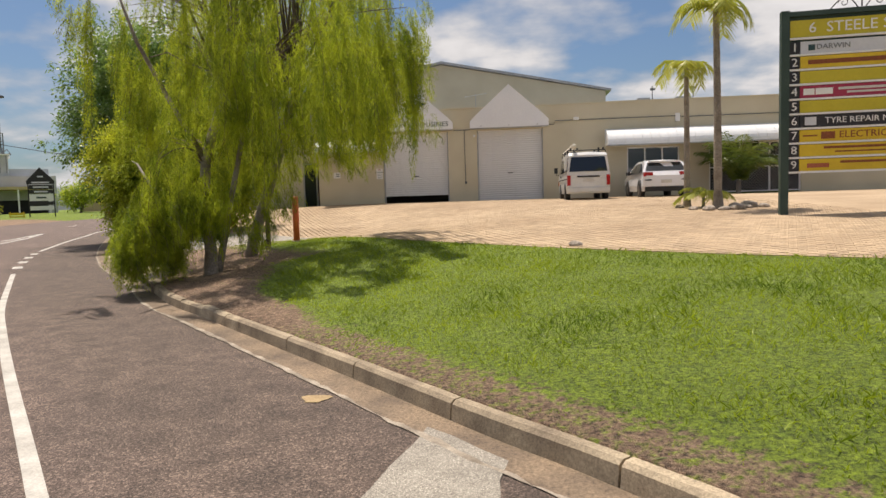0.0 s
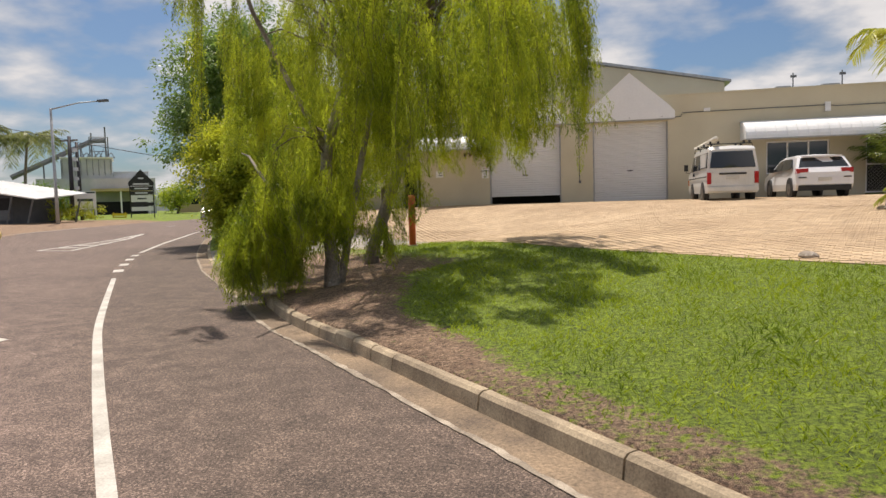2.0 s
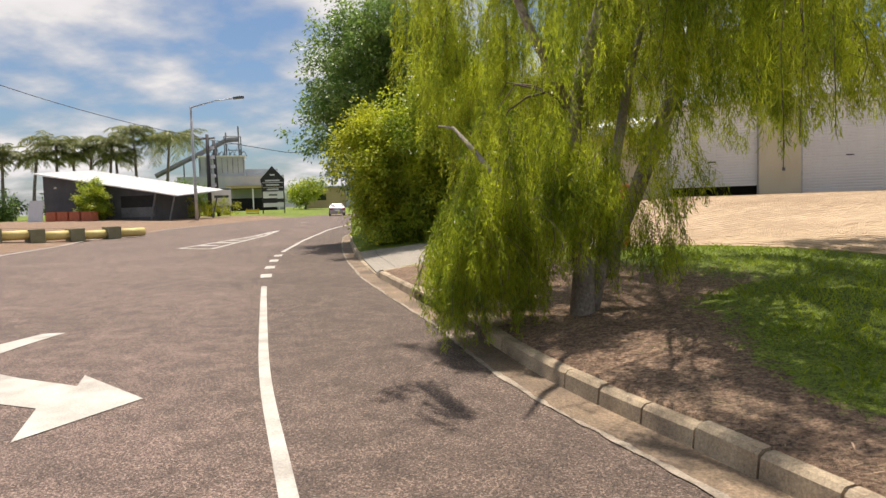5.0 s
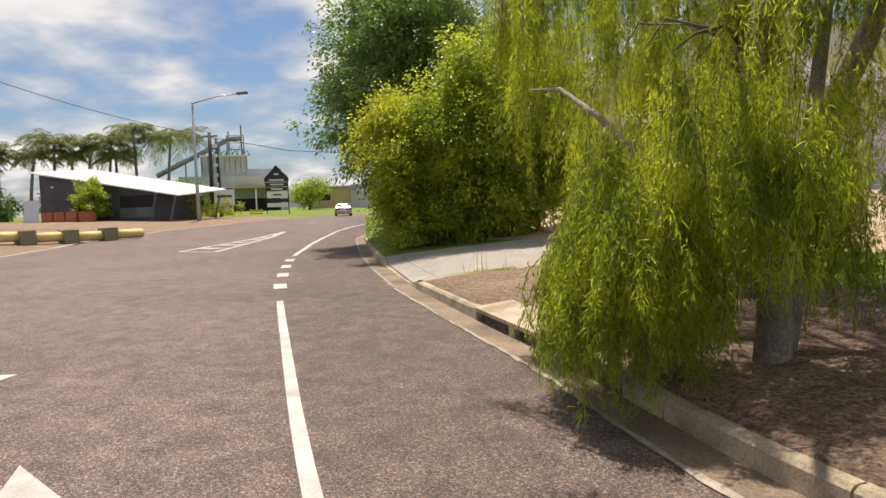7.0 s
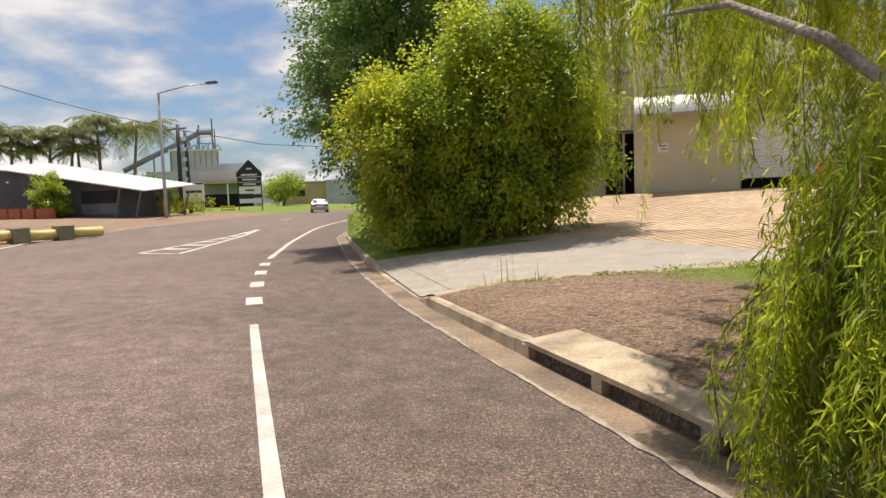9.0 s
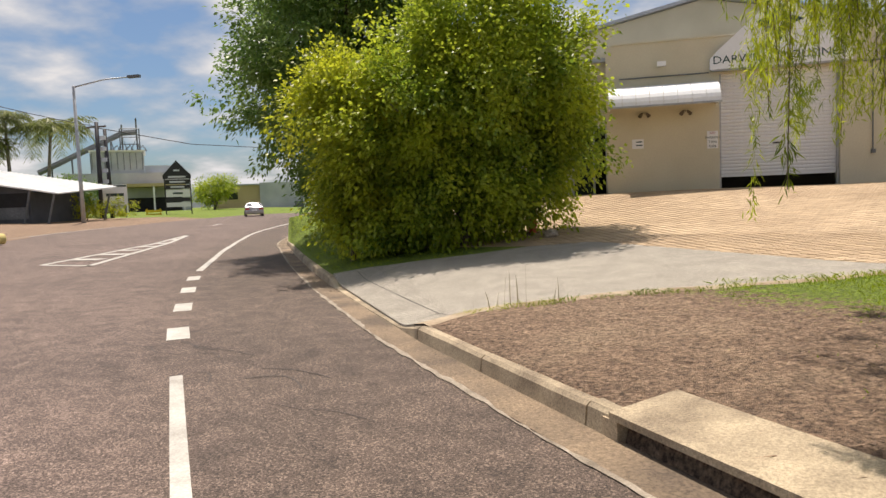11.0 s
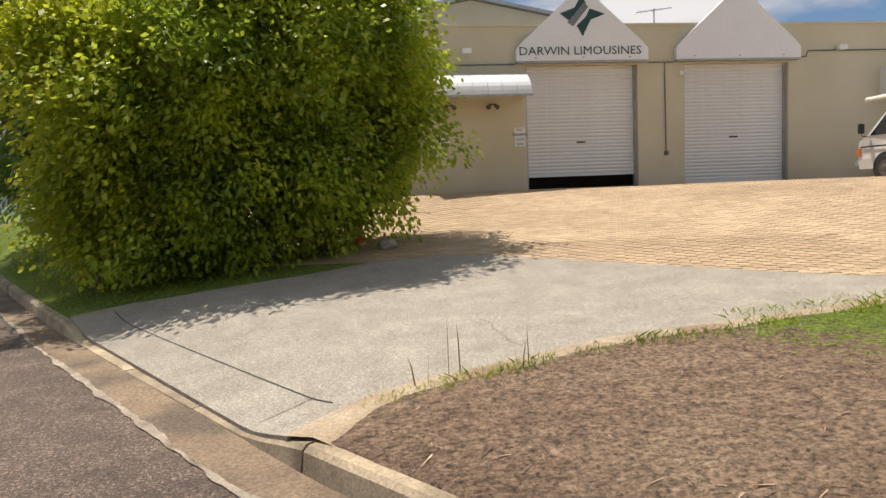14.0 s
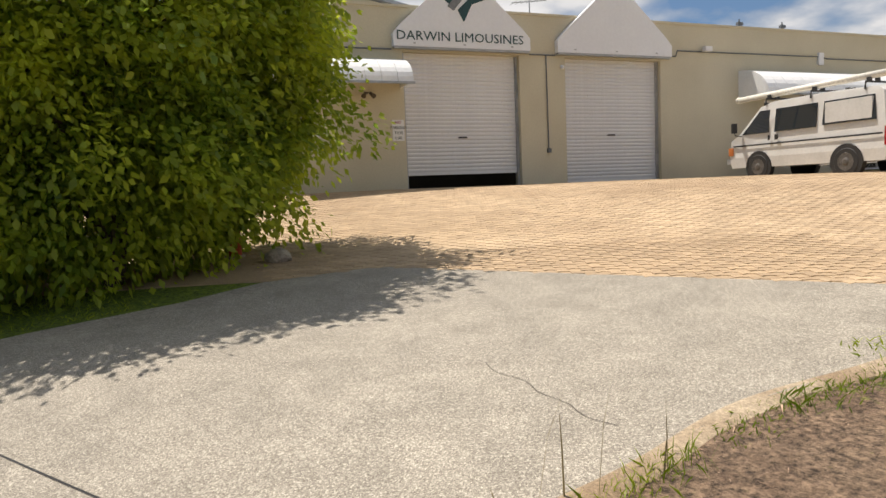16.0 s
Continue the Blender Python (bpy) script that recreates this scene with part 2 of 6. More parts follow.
def ramp_node(src, c0, c1, p0=0.3, p1=0.7):
    q = gn.new("ShaderNodeValToRGB")
    q.color_ramp.elements[0].position, q.color_ramp.elements[1].position = p0, p1
    q.color_ramp.elements[0].color, q.color_ramp.elements[1].color = (*c0, 1), (*c1, 1)
    gl.new(src, q.inputs[0])
    return q


ga = gn.new("ShaderNodeAttribute"); ga.attribute_name = "cover"
n1, n2, n3 = noise_node(1.1), noise_node(11.0, 8), noise_node(30.0, 8)
n2.inputs["Roughness"].default_value, n3.inputs["Roughness"].default_value = 0.65, 0.8
earth = ramp_node(n2.outputs["Fac"], (0.11, 0.066, 0.042), (0.34, 0.23, 0.15))
sand = ramp_node(n1.outputs["Fac"], (0, 0, 0), (1, 1, 1), 0.5, 0.75)
emix = gn.new("ShaderNodeMixRGB"); emix.inputs[2].default_value = (0.36, 0.26, 0.17, 1)
sfac = gn.new("ShaderNodeMath"); sfac.operation = "MULTIPLY"; sfac.inputs[1].default_value = 0.5
gl.new(sand.outputs[0], sfac.inputs[0]); gl.new(sfac.outputs[0], emix.inputs[0]); gl.new(earth.outputs[0], emix.inputs[1])
green = ramp_node(n2.outputs["Fac"], (0.075, 0.12, 0.008), (0.18, 0.24, 0.017))
cov = gn.new("ShaderNodeMath"); cov.operation = "MULTIPLY_ADD"; cov.inputs[1].default_value = 1.6; cov.inputs[2].default_value = -0.8
gl.new(n2.outputs["Fac"], cov.inputs[0])
cadd = gn.new("ShaderNodeMath"); cadd.operation = "ADD"
gl.new(cov.outputs[0], cadd.inputs[0]); gl.new(ga.outputs["Fac"], cadd.inputs[1])
cr = ramp_node(cadd.outputs[0], (0, 0, 0), (1, 1, 1), 0.38, 0.62)
gmix = gn.new("ShaderNodeMixRGB")
gl.new(cr.outputs[0], gmix.inputs[0]); gl.new(emix.outputs[0], gmix.inputs[1]); gl.new(green.outputs[0], gmix.inputs[2])
gsc = gn.new("ShaderNodeMapRange"); gsc.inputs["From Min"].default_value, gsc.inputs["From Max"].default_value = 0.38, 0.62
gsc.inputs["To Min"].default_value, gsc.inputs["To Max"].default_value = 0.2, 1.85
gl.new(n3.outputs["Fac"], gsc.inputs["Value"])
gvs = gn.new("ShaderNodeVectorMath"); gvs.operation = "SCALE"
gl.new(gmix.outputs[0], gvs.inputs[0]); gl.new(gsc.outputs[0], gvs.inputs["Scale"]); gl.new(gvs.outputs[0], gp.inputs["Base Color"])
gp.inputs["Roughness"].default_value = 0.95
gb = gn.new("ShaderNodeBump"); gb.inputs["Strength"].default_value, gb.inputs["Distance"].default_value = 0.9, 0.04
gl.new(n3.outputs["Fac"], gb.inputs["Height"]); gl.new(gb.outputs[0], gp.inputs["Normal"])


# ---- mesh helpers ----
def box(bm, x0, y0, z0, x1, y1, z1):
    v = [bm.verts.new(c) for c in ((x0, y0, z0), (x1, y0, z0), (x1, y1, z0), (x0, y1, z0), (x0, y0, z1), (x1, y0, z1), (x1, y1, z1), (x0, y1, z1))]
    for f in ((3, 2, 1, 0), (4, 5, 6, 7), (0, 1, 5, 4), (1, 2, 6, 5), (2, 3, 7, 6), (3, 0, 4, 7)):
        bm.faces.new([v[i] for i in f])
    return v


def tube(bm, pts, radii, n=8, caps=True):
    """A round tube along points; radii: one number or one for each point."""
    pts = [Vector(p) for p in pts]
    if not hasattr(radii, "__len__"):
        radii = [radii] * len(pts)
    rings = []
    for i, p in enumerate(pts):
        d = (pts[min(i + 1, len(pts) - 1)] - pts[max(i - 1, 0)]).normalized()
        a = d.cross(Vector((0, 0, 1)) if abs(d.z) < 0.9 else Vector((1, 0, 0))).normalized()
        b = d.cross(a)
        rings.append([bm.verts.new(p + radii[i] * (math.cos(6.28318 * k / n) * a + math.sin(6.28318 * k / n) * b)) for k in range(n)])
    for r, q in zip(rings, rings[1:]):
        for k in range(n):
            bm.faces.new((r[k], r[(k + 1) % n], q[(k + 1) % n], q[k]))
    if caps:
        bm.faces.new(rings[0][::-1]); bm.faces.new(rings[-1])


def prism(bm, pts, axis, lo, hi):
    """An outline, pulled along an axis from lo to hi."""
    def at(p, w):
        return {"x": (w, p[0], p[1]), "y": (p[0], w, p[1]), "z": (p[0], p[1], w)}[axis]
    a, b = [bm.verts.new(at(p, lo)) for p in pts], [bm.verts.new(at(p, hi)) for p in pts]
    k = len(pts)
    bm.faces.new(a[::-1]); bm.faces.new(b)
    for i in range(k):
        bm.faces.new((a[i], a[(i + 1) % k], b[(i + 1) % k], b[i]))


def thing(name, at=(0, 0, 0), turn=0, label="", category="", group="", kind=""):
    ob = new(name)
    ob.empty_display_size = 0.2
    ob.matrix_basis = pose(*at, 0, 0, turn)
    return tagged(ob, label, category, group, kind)


def mesh_of(name, bm, material, smooth=False, bevel=0.0):
    if bevel:
        bmesh.ops.bevel(bm, geom=[e for e in bm.edges if e.calc_face_angle(0) > 0.6], offset=bevel, segments=2, affect="EDGES", clamp_overlap=True)
    bmesh.ops.recalc_face_normals(bm, faces=bm.faces)
    me = bpy.data.meshes.new(name)
    bm.to_mesh(me); bm.free()
    me.materials.append(material)
    if smooth:
        me.shade_smooth()
    return me


def part(name, bm, material, parent, label="", smooth=False, bevel=0.0):
    ob = new(name, mesh_of(name, bm, material, smooth, bevel))
    ob.parent = parent
    return tagged(ob, label)


def single(name, bm, material, label="", category="", group="", kind="", smooth=False, bevel=0.0):
    return tagged(new(name, mesh_of(name, bm, material, smooth, bevel)), label, category, group, kind)


def raw(name, verts, faces, material, parent=None, smooth=False):
    me = bpy.data.meshes.new(name)
    me.from_pydata(verts, [], faces)
    me.materials.append(material)
    if smooth:
        me.shade_smooth()
    ob = new(name, me)
    ob.parent = parent
    return ob


def quads(name, v, material, parent=None):
    """Loose four-cornered leaves from an array of corners."""
    me = bpy.data.meshes.new(name)
    k = len(v) // 4
    me.vertices.add(4 * k); me.loops.add(4 * k); me.polygons.add(k)
    me.vertices.foreach_set("co", np.ascontiguousarray(v, dtype=np.float32).ravel())
    me.loops.foreach_set("vertex_index", np.arange(4 * k, dtype=np.int32))
    me.polygons.foreach_set("loop_start", np.arange(0, 4 * k, 4, dtype=np.int32))
    me.update(calc_edges=True)
    me.materials.append(material)
    ob = new(name, me)
    ob.parent = parent
    return ob


# ---- the lie of the land ----
KERB = [(6.6, 0.2), (3.9, 3.5), (1.93, 5.93), (1.08, 6.85), (-.31, 8.45), (-1.7, 10.0), (-3.0, 11.45), (-4.4, 13.0), (-6.1, 15.4), (-7.5, 17.2), (-9.1, 19.3), (-9.8, 20.25),
        (-12.5, 24.3), (-15.5, 29.2), (-17.7, 33.0), (-20.2, 37.7), (-24.3, 48.1), (-26.0, 52.7), (-29.7, 67.9), (-33.3, 86)]


def resample(points, step):
    """Points a step apart on a smooth line through the given ones."""
    p = [Vector((*q, 0)) for q in points]
    p = [2 * p[0] - p[1]] + p + [2 * p[-1] - p[-2]]
    dense = []
    for a, b, c, d in zip(p, p[1:], p[2:], p[3:]):
        for i in range(24):
            t = i / 24
            dense.append(0.5 * ((2 * b) + (c - a) * t + (2 * a - 5 * b + 4 * c - d) * t * t + (3 * b - a - 3 * c + d) * t ** 3))
    dense.append(p[-2])
    out, left = [dense[0]], step
    for a, b in zip(dense, dense[1:]):
        seg, pos = (b - a).length, 0.0
        while seg - pos >= left:
            pos += left
            out.append(a + (b - a) * (pos / seg))
            left = step
        left -= seg - pos
    return out


LINE = resample(KERB, 0.25)
LXY = np.array([(q.x, q.y) for q in LINE])
TAN = np.gradient(LXY, axis=0)
TAN /= np.linalg.norm(TAN, axis=1)[:, None]
NOR = np.stack([TAN[:, 1], -TAN[:, 0]], 1)          # towards the yard
FIXED = np.array([0.83, 0.56])


def station(x, y):
    """How far along the kerb and how far to its yard side a place lies."""
    w = np.array([x, y]) - LXY
    i = int(np.argmin((w * w).sum(1)))
    return i, float(w[i] @ NOR[i]), float(w[i] @ TAN[i])


def smooth01(a, b, v):
    t = min(1.0, max(0.0, (v - a) / (b - a)))
    return t * t * (3 - 2 * t)


def far_rise(x, y):
    d = math.hypot(x + 5, y - 10)
    return 0.0 if d < 35 else 1.5 * (1 - d / (35 + (d - 35) / 0.6))


def crossing(v):
    return smooth01(21.6, 22.5, v) * (1 - smooth01(26.3, 27.2, v))


def height(x, y, d=None):
    """The ground: the road at 0, the yard rising to the building, the bank across the road."""
    if d is None:
        d = station(x, y)[1]
    z = far_rise(x, y)
    if d <= 0:
        return z + 0.32 * smooth01(14.8, 19, -d) + 0.27 * smooth01(19, 30, -d)
    e, v = max(34.3 - y, 0.01), -0.589 * x + 0.808 * y
    t = d / (d + e)
    b = smooth01(14, 21, v) * (1 - smooth01(7, 17, d))
    h = 0.155 + 1.265 * (1 - (1 - t) ** (2.6 - 1.6 * b))
    if v > 30:
        h = 0.155 + (h - 0.155) * (1 - smooth01(30, 55, v))
    return z + h - 0.13 * crossing(v) * (1 - smooth01(0, 1.6, d))


def lawn_cover(x, y, d):
    """How much grass grows at a place, 0 to 1."""
    v = -0.589 * x + 0.808 * y
    if d < 0:
        i = smooth01(80, 88, v)
        return 0.12 + 0.85 * i
    dead = smooth01(8.2, 10.5, v) * (1 - smooth01(0.45 + 0.9 * smooth01(10.8, 13.6, v), 1.05 + 1.6 * smooth01(10.8, 13.6, v), d))
    verge = 1 - smooth01(0.3, 0.95, d)
    g = 1.0 - 0.85 * dead - 0.62 * verge
    if 14 < v < 22.6:
        g = min(g, 0.12 + 0.78 * smooth01(2.0, 4.0, d) + 0.3 * smooth01(21.2, 22.2, v))
    if v > 26.5:
        g = 0.85
    return max(0.05, min(1.0, g))


# one sheet of ground, laid out along the kerb
cols = [-900, -500, -260, -140, -90, -70, -55, -46, -40, -36, -33, -30, -28, -26, -24, -22, -20.5, -19, -17.5, -16.2, -15.2, -14.2, -10, -5, -0.6, 0.04, 0.12]
q = 0.12
while q < 26:
    q += 0.3 if q < 9 else 0.7
    cols.append(q)
cols += [32, 40, 55, 80, 130, 250, 500, 900]
spots = [(LXY[0] - TAN[0] * k, NOR[0]) for k in (900, 400, 200, 100, 50, 25, 12, 6, 3, 1.5)] + [(LXY[i], NOR[i]) for i in range(0, len(LXY), 2)]
spots += [(LXY[-1] + TAN[-1] * k, NOR[-1]) for k in (2, 5, 10, 20, 40, 80, 160, 320, 700)]
gv, gcov = [], []
for c, nrm in spots:
    for d in cols:
        w = smooth01(15, 60, abs(d))
        dirn = nrm * (1 - w) + FIXED * w
        x, y = c + d * dirn / np.linalg.norm(dirn)
        z = height(x, y, d)
        if -14.6 < d < 0.1:
            z = far_rise(x, y) - 0.09
        gv.append((x, y, z + (0.012 * noise.noise((x * 2, y * 2, 0)) if d > 0.3 else 0)))
        gcov.append(lawn_cover(x, y, d))
nc = len(cols)
gf = [(r * nc + k, r * nc + k + 1, (r + 1) * nc + k + 1, (r + 1) * nc + k) for r in range(len(spots) - 1) for k in range(nc - 1)]
ground = tagged(raw("ground", gv, gf, M_GROUND, smooth=True), "sloping earth and lawn ground reaching the horizon", "ground", kind="structure")
at_ = ground.data.attributes.new("cover", "FLOAT", "POINT")
at_.data.foreach_set("value", gcov)


def strip(name, centre, lo, hi, z, material, label="", kind="structure", category="", step=0.25, parent=None, zfun=None):
    """A flat band along a line, from lo to hi across it."""
    c = resample(centre, step) if not isinstance(centre, np.ndarray) else [Vector((*p, 0)) for p in centre]
    if len(c) < 3:
        c = [Vector((*centre[0], 0)).lerp(Vector((*centre[-1], 0)), k / 2) for k in range(3)]
    xy = np.array([(p.x, p.y) for p in c])
    t = np.gradient(xy, axis=0); t /= np.linalg.norm(t, axis=1)[:, None]
    n = np.stack([t[:, 1], -t[:, 0]], 1)
    vs = []
    for p, m in zip(xy, n):
        for o in (lo, hi):
            a, b = p + m * o
            vs.append((a, b, (zfun or far_rise)(a, b) + z))
    fs = [(2 * i, 2 * i + 1, 2 * i + 3, 2 * i + 2) for i in range(len(xy) - 1)]
    return tagged(raw(name, vs, fs, material, parent), label, category, kind=kind)


# road: the width grows to the junction ahead
rv, rcols = [], [0, 0.05, 0.10, 0.15, 0.2, 0.25, 0.3, 0.45, 0.6, 0.75, 0.9, 1.0]
rspots = [(LXY[0] - TAN[0] * k, NOR[0]) for k in (120, 60, 30, 15, 8, 4)] + [(LXY[i], NOR[i]) for i in range(0, len(LXY), 4)]
for c, nrm in rspots:
    v = -0.589 * c[0] + 0.808 * c[1]
    w = 14.4 + 20 * smooth01(52, 70, v)
    for f in rcols:
        p = c - nrm * (0.30 + f * (w - 0.30))
        rv.append((p[0], p[1], far_rise(*p)))
rc = len(rcols)
road = tagged(raw("road", rv, [(r * rc + k, r * rc + k + 1, (r + 1) * rc + k + 1, (r + 1) * rc + k) for r in range(len(rspots) - 1) for k in range(rc - 1)], M_ASPHALT),
              "worn reddish-grey asphalt road with coarse chips", "road", kind="structure")
rt = road.data.attributes.new("traffic", "FLOAT", "POINT")
rt.data.foreach_set("value", [smooth01(1.6, 3.4, 0.30 + f * 14.1) for _ in rspots for f in rcols])
gut = strip("gutter", LXY[::2], -0.32, 0.03, 0.006, M_GUTTER, "stained concrete gutter pan beside the road", category="gutter")

bm = bmesh.new()
lip = []
for i in range(0, len(LXY) - 8):
    for f in (0, 0.33, 0.66):
        c = LXY[i] * (1 - f) + LXY[i + 1] * f
        w = noise.noise((c[0] * 5, c[1] * 5, 1.0))
        a, b = -0.345 + 0.03 * w, -0.285 + 0.035 * noise.noise((c[0] * 7, c[1] * 7, 4.0)) - 0.06 * max(0, 0.15 + noise.noise((c[0] * 1.1, c[1] * 1.1, 7.0)))
        lip.append([bm.verts.new((*(c + NOR[i] * o), far_rise(*c) + 0.0085)) for o in (a, max(a + 0.004, b))])
for r, q in zip(lip, lip[1:]):
    bm.faces.new((r[0], r[1], q[1], q[0]))
single("gutter_lip", bm, M_LIP, "worn pale concrete lip of the gutter", "gutter", kind="structure")

EDGE = [(0.6, 3.5), (-1.69, 6.2), (-3.68, 8.53), (-5.4, 10.59), (-7.08, 12.67), (-9.7, 16.17), (-11.35, 18.4)]
strip("lane_line", EDGE, -0.053, 0.053, 0.006, M_WHITE, "solid white edge line painted on asphalt", category="road marking")
strip("lane_line", [(-16.9, 26.9), (-18.6, 30.1), (-20.9, 34.5), (-24.7, 42.7), (-28.0, 53.6), (-30.6, 62)], -0.08, 0.08, 0.006, M_WHITE, "solid white edge line painted on asphalt", category="road marking")
for a, b in (((-12.3, 19.75), (-12.8, 20.44)), ((-13.55, 21.57), (-14.0, 22.25)), ((-14.75, 23.4), (-15.25, 24.17)), ((-15.85, 25.13), (-16.35, 25.95))):
    strip("lane_dash", [a, b], -0.125, 0.125, 0.006, M_WHITE, "short white dash painted on asphalt", category="road marking", step=0.2)
strip("far_line", [(-26.5, 22), (-30.2, 26.8), (-36.7, 38.0), (-42, 54.1)], -0.08, 0.08, 0.006, M_WHITE, "solid white edge line across the road", category="road marking")

skid_rng = random.Random(8)
skid = thing("tyre_marks", label="thin dark scuffs and cracks across the asphalt", category="road mark", kind="structure")
for k in range(17):
    x0, y0 = -9.6 - 4.6 * skid_rng.random(), 18.2 + 1.6 * skid_rng.random()
    y0 += -0.45 * (x0 + 11.5)
    ln, bow = skid_rng.uniform(0.3, 1.0), skid_rng.uniform(-0.25, 0.25)
    pts_ = [(x0 + ln * u, y0 - 0.34 * ln * u + bow * math.sin(3.14 * u) + 0.02 * skid_rng.random()) for u in (0, 0.25, 0.5, 0.75, 1.0)]
    w_ = skid_rng.uniform(0.003, 0.007)
    strip("scuff", pts_, -w_, w_, 0.003 + 0.00005 * k, M_TAR, parent=skid, kind="", step=0.12)

# ---- kerb, crossing, paving ----
def kerb_piece(i0, i1, name="kerb_stone"):
    bm = bmesh.new()
    tilt = 0.022 * noise.noise((i0 * 0.77, 0.3, 5.0)) if i1 - i0 < 5 else 0.006 * noise.noise((i0 * 0.77, 0.3, 5.0))
    prof = [(0.0, -0.04), (0.02, 0.125), (0.05, 0.152), (0.17, 0.16), (0.19, 0.13), (0.19, -0.05)]
    rings = []
    for i in range(i0, i1 + 1):
        c, n = LXY[i], NOR[i]
        v = -0.589 * c[0] + 0.808 * c[1]
        k = 1 - 0.86 * crossing(v)
        inset = 0.009 * ((i == i1) - (i == i0))
        c = c - TAN[i] * inset
        rings.append([bm.verts.new((c[0] + n[0] * o, c[1] + n[1] * o, far_rise(*c) + (h * k if h > 0 else h) + (tilt + 0.005 * noise.noise((c[0] * 6, c[1] * 6, h * 9))) * (h > 0))) for o, h in prof])
    for r, s_ in zip(rings, rings[1:]):
        for k in range(len(prof)):
            bm.faces.new((r[k], s_[k], s_[(k + 1) % len(prof)], r[(k + 1) % len(prof)]))
    bm.faces.new(rings[0]); bm.faces.new(rings[-1][::-1])
    return bm


kerb = thing("kerb", label="weathered tan concrete kerb along the road", category="kerb", kind="structure")
inlet_a, inlet_b = station(-5.35, 14.4)[0], station(-7.62, 17.4)[0]
i = 0
while i < len(LXY) - 10:
    v = -0.589 * LXY[i][0] + 0.808 * LXY[i][1]
    j = min(i + (2 + i % 2 if 9.2 < v < 12.6 else 6 + i % 3), len(LXY) - 1)
    if not (j > inlet_a and i < inlet_b):
        part("kerb_stone", kerb_piece(i, j), M_CONC, kerb, smooth=False)
    elif i < inlet_a < j:
        part("kerb_stone", kerb_piece(i, inlet_a), M_CONC, kerb)
    elif i < inlet_b < j:
        part("kerb_stone", kerb_piece(inlet_b, j), M_CONC, kerb)
    i = j

# stormwater inlet: lintel slab on short piers, the shade behind them a near-black block
inlet = thing("stormwater_inlet", label="concrete kerb stormwater inlet with open slots", category="drain", kind="structure")


def along(i, d):
    i = max(0, min(len(LXY) - 1, i))
    return LXY[i] + NOR[i] * d


def ribbon_block(i0, i1, d0, d1, z0, z1):
    bm = bmesh.new()
    rings = []
    for i in range(i0, i1 + 1):
        a, b = along(i, d0), along(i, d1)
        rings.append([bm.verts.new((*a, z0)), bm.verts.new((*b, z0)), bm.verts.new((*b, z1 + 0.06 if d0 == 0.0 else z1)), bm.verts.new((*a, z1))])
    for r, s_ in zip(rings, rings[1:]):
        for k in range(4):
            bm.faces.new((r[k], s_[k], s_[(k + 1) % 4], r[(k + 1) % 4]))
    bm.faces.new(rings[0]); bm.faces.new(rings[-1][::-1])
    return bm


span = inlet_b - inlet_a
for k in range(3):
    a, b = inlet_a + span * k // 3, inlet_a + span * (k + 1) // 3
    part("lintel", ribbon_block(a, b, 0.0, 0.52, 0.122, 0.165), M_CONC, inlet, bevel=0.008)
for k in range(4):
    c = along(inlet_a + span * k // 3, 0.0)
    bm = bmesh.new()
    n, t = NOR[inlet_a + span * k // 3], TAN[inlet_a + span * k // 3]
    prism(bm, [tuple(c + t * w + n * o) for w, o in ((-0.07, 0.004), (0.07, 0.004), (0.05, 0.5), (-0.05, 0.5))], "z", -0.05, 0.12)
    part("pier", bm, M_CONC, inlet)
part("pit_shade", ribbon_block(inlet_a, inlet_b, 0.25, 0.51, -0.10, 0.075), M_DARK, inlet)


def ruled(name, a, b, rows, ncol, dz, material, label, category):
    """A sheet between two lines, laid on the ground."""
    def even(pts, k):
        pts = [Vector((*p, 0)) for p in pts]
        out = []
        for i in range(k + 1):
            u = i / k * (len(pts) - 1)
            j = min(int(u), len(pts) - 2)
            out.append(pts[j].lerp(pts[j + 1], u - j))
        return out
    A, B = even(a, rows), even(b, rows)
    vs = []
    for p, q_ in zip(A, B):
        for j in range(ncol + 1):
            r = p.lerp(q_, j / ncol)
            vs.append((r.x, r.y, height(r.x, r.y) + dz))
    w = ncol + 1
    fs = [(i * w + j, i * w + j + 1, (i + 1) * w + j + 1, (i + 1) * w + j) for i in range(rows) for j in range(ncol)]
    rim = [i * w for i in range(rows + 1)] + [rows * w + j for j in range(1, w)] + [i * w + ncol for i in range(rows - 1, -1, -1)] + [j for j in range(ncol - 1, 0, -1)]
    base = len(vs)
    vs += [(vs[k][0], vs[k][1], vs[k][2] - 0.14) for k in rim]
    fs += [(rim[k], base + k, base + (k + 1) % len(rim), rim[(k + 1) % len(rim)]) for k in range(len(rim))]
    return tagged(raw(name, vs, fs, material), label, category, kind="structure")


SLAB_A = [(-9.64, 20.1), (-9.2, 20.5), (-8.3, 20.7), (-7.5, 20.95), (-6.6, 21.0), (-5.4, 21.1), (-4.2, 21.3)]
SLAB_B = [(-12.5, 24.5), (-11.9, 24.8), (-11.3, 24.86), (-10.5, 25.0), (-9.87, 25.13), (-9.1, 25.5), (-7.9, 25.5)]
slab = ruled("driveway", SLAB_A, SLAB_B, 30, 24, 0.018, M_SLAB, "pale rough concrete driveway crossing", "driveway")
groove = thing("driveway_joint", label="dark open joints cut across the concrete driveway", category="joint", kind="structure")
ja, jb = station(-9.64, 20.1)[0], station(-12.4, 24.2)[0]
strip("joint", np.array([along(i, 0.52) for i in range(ja + 1, jb + 1)]), -0.005, 0.005, 0.022, M_DARK, parent=groove, kind="", zfun=height)
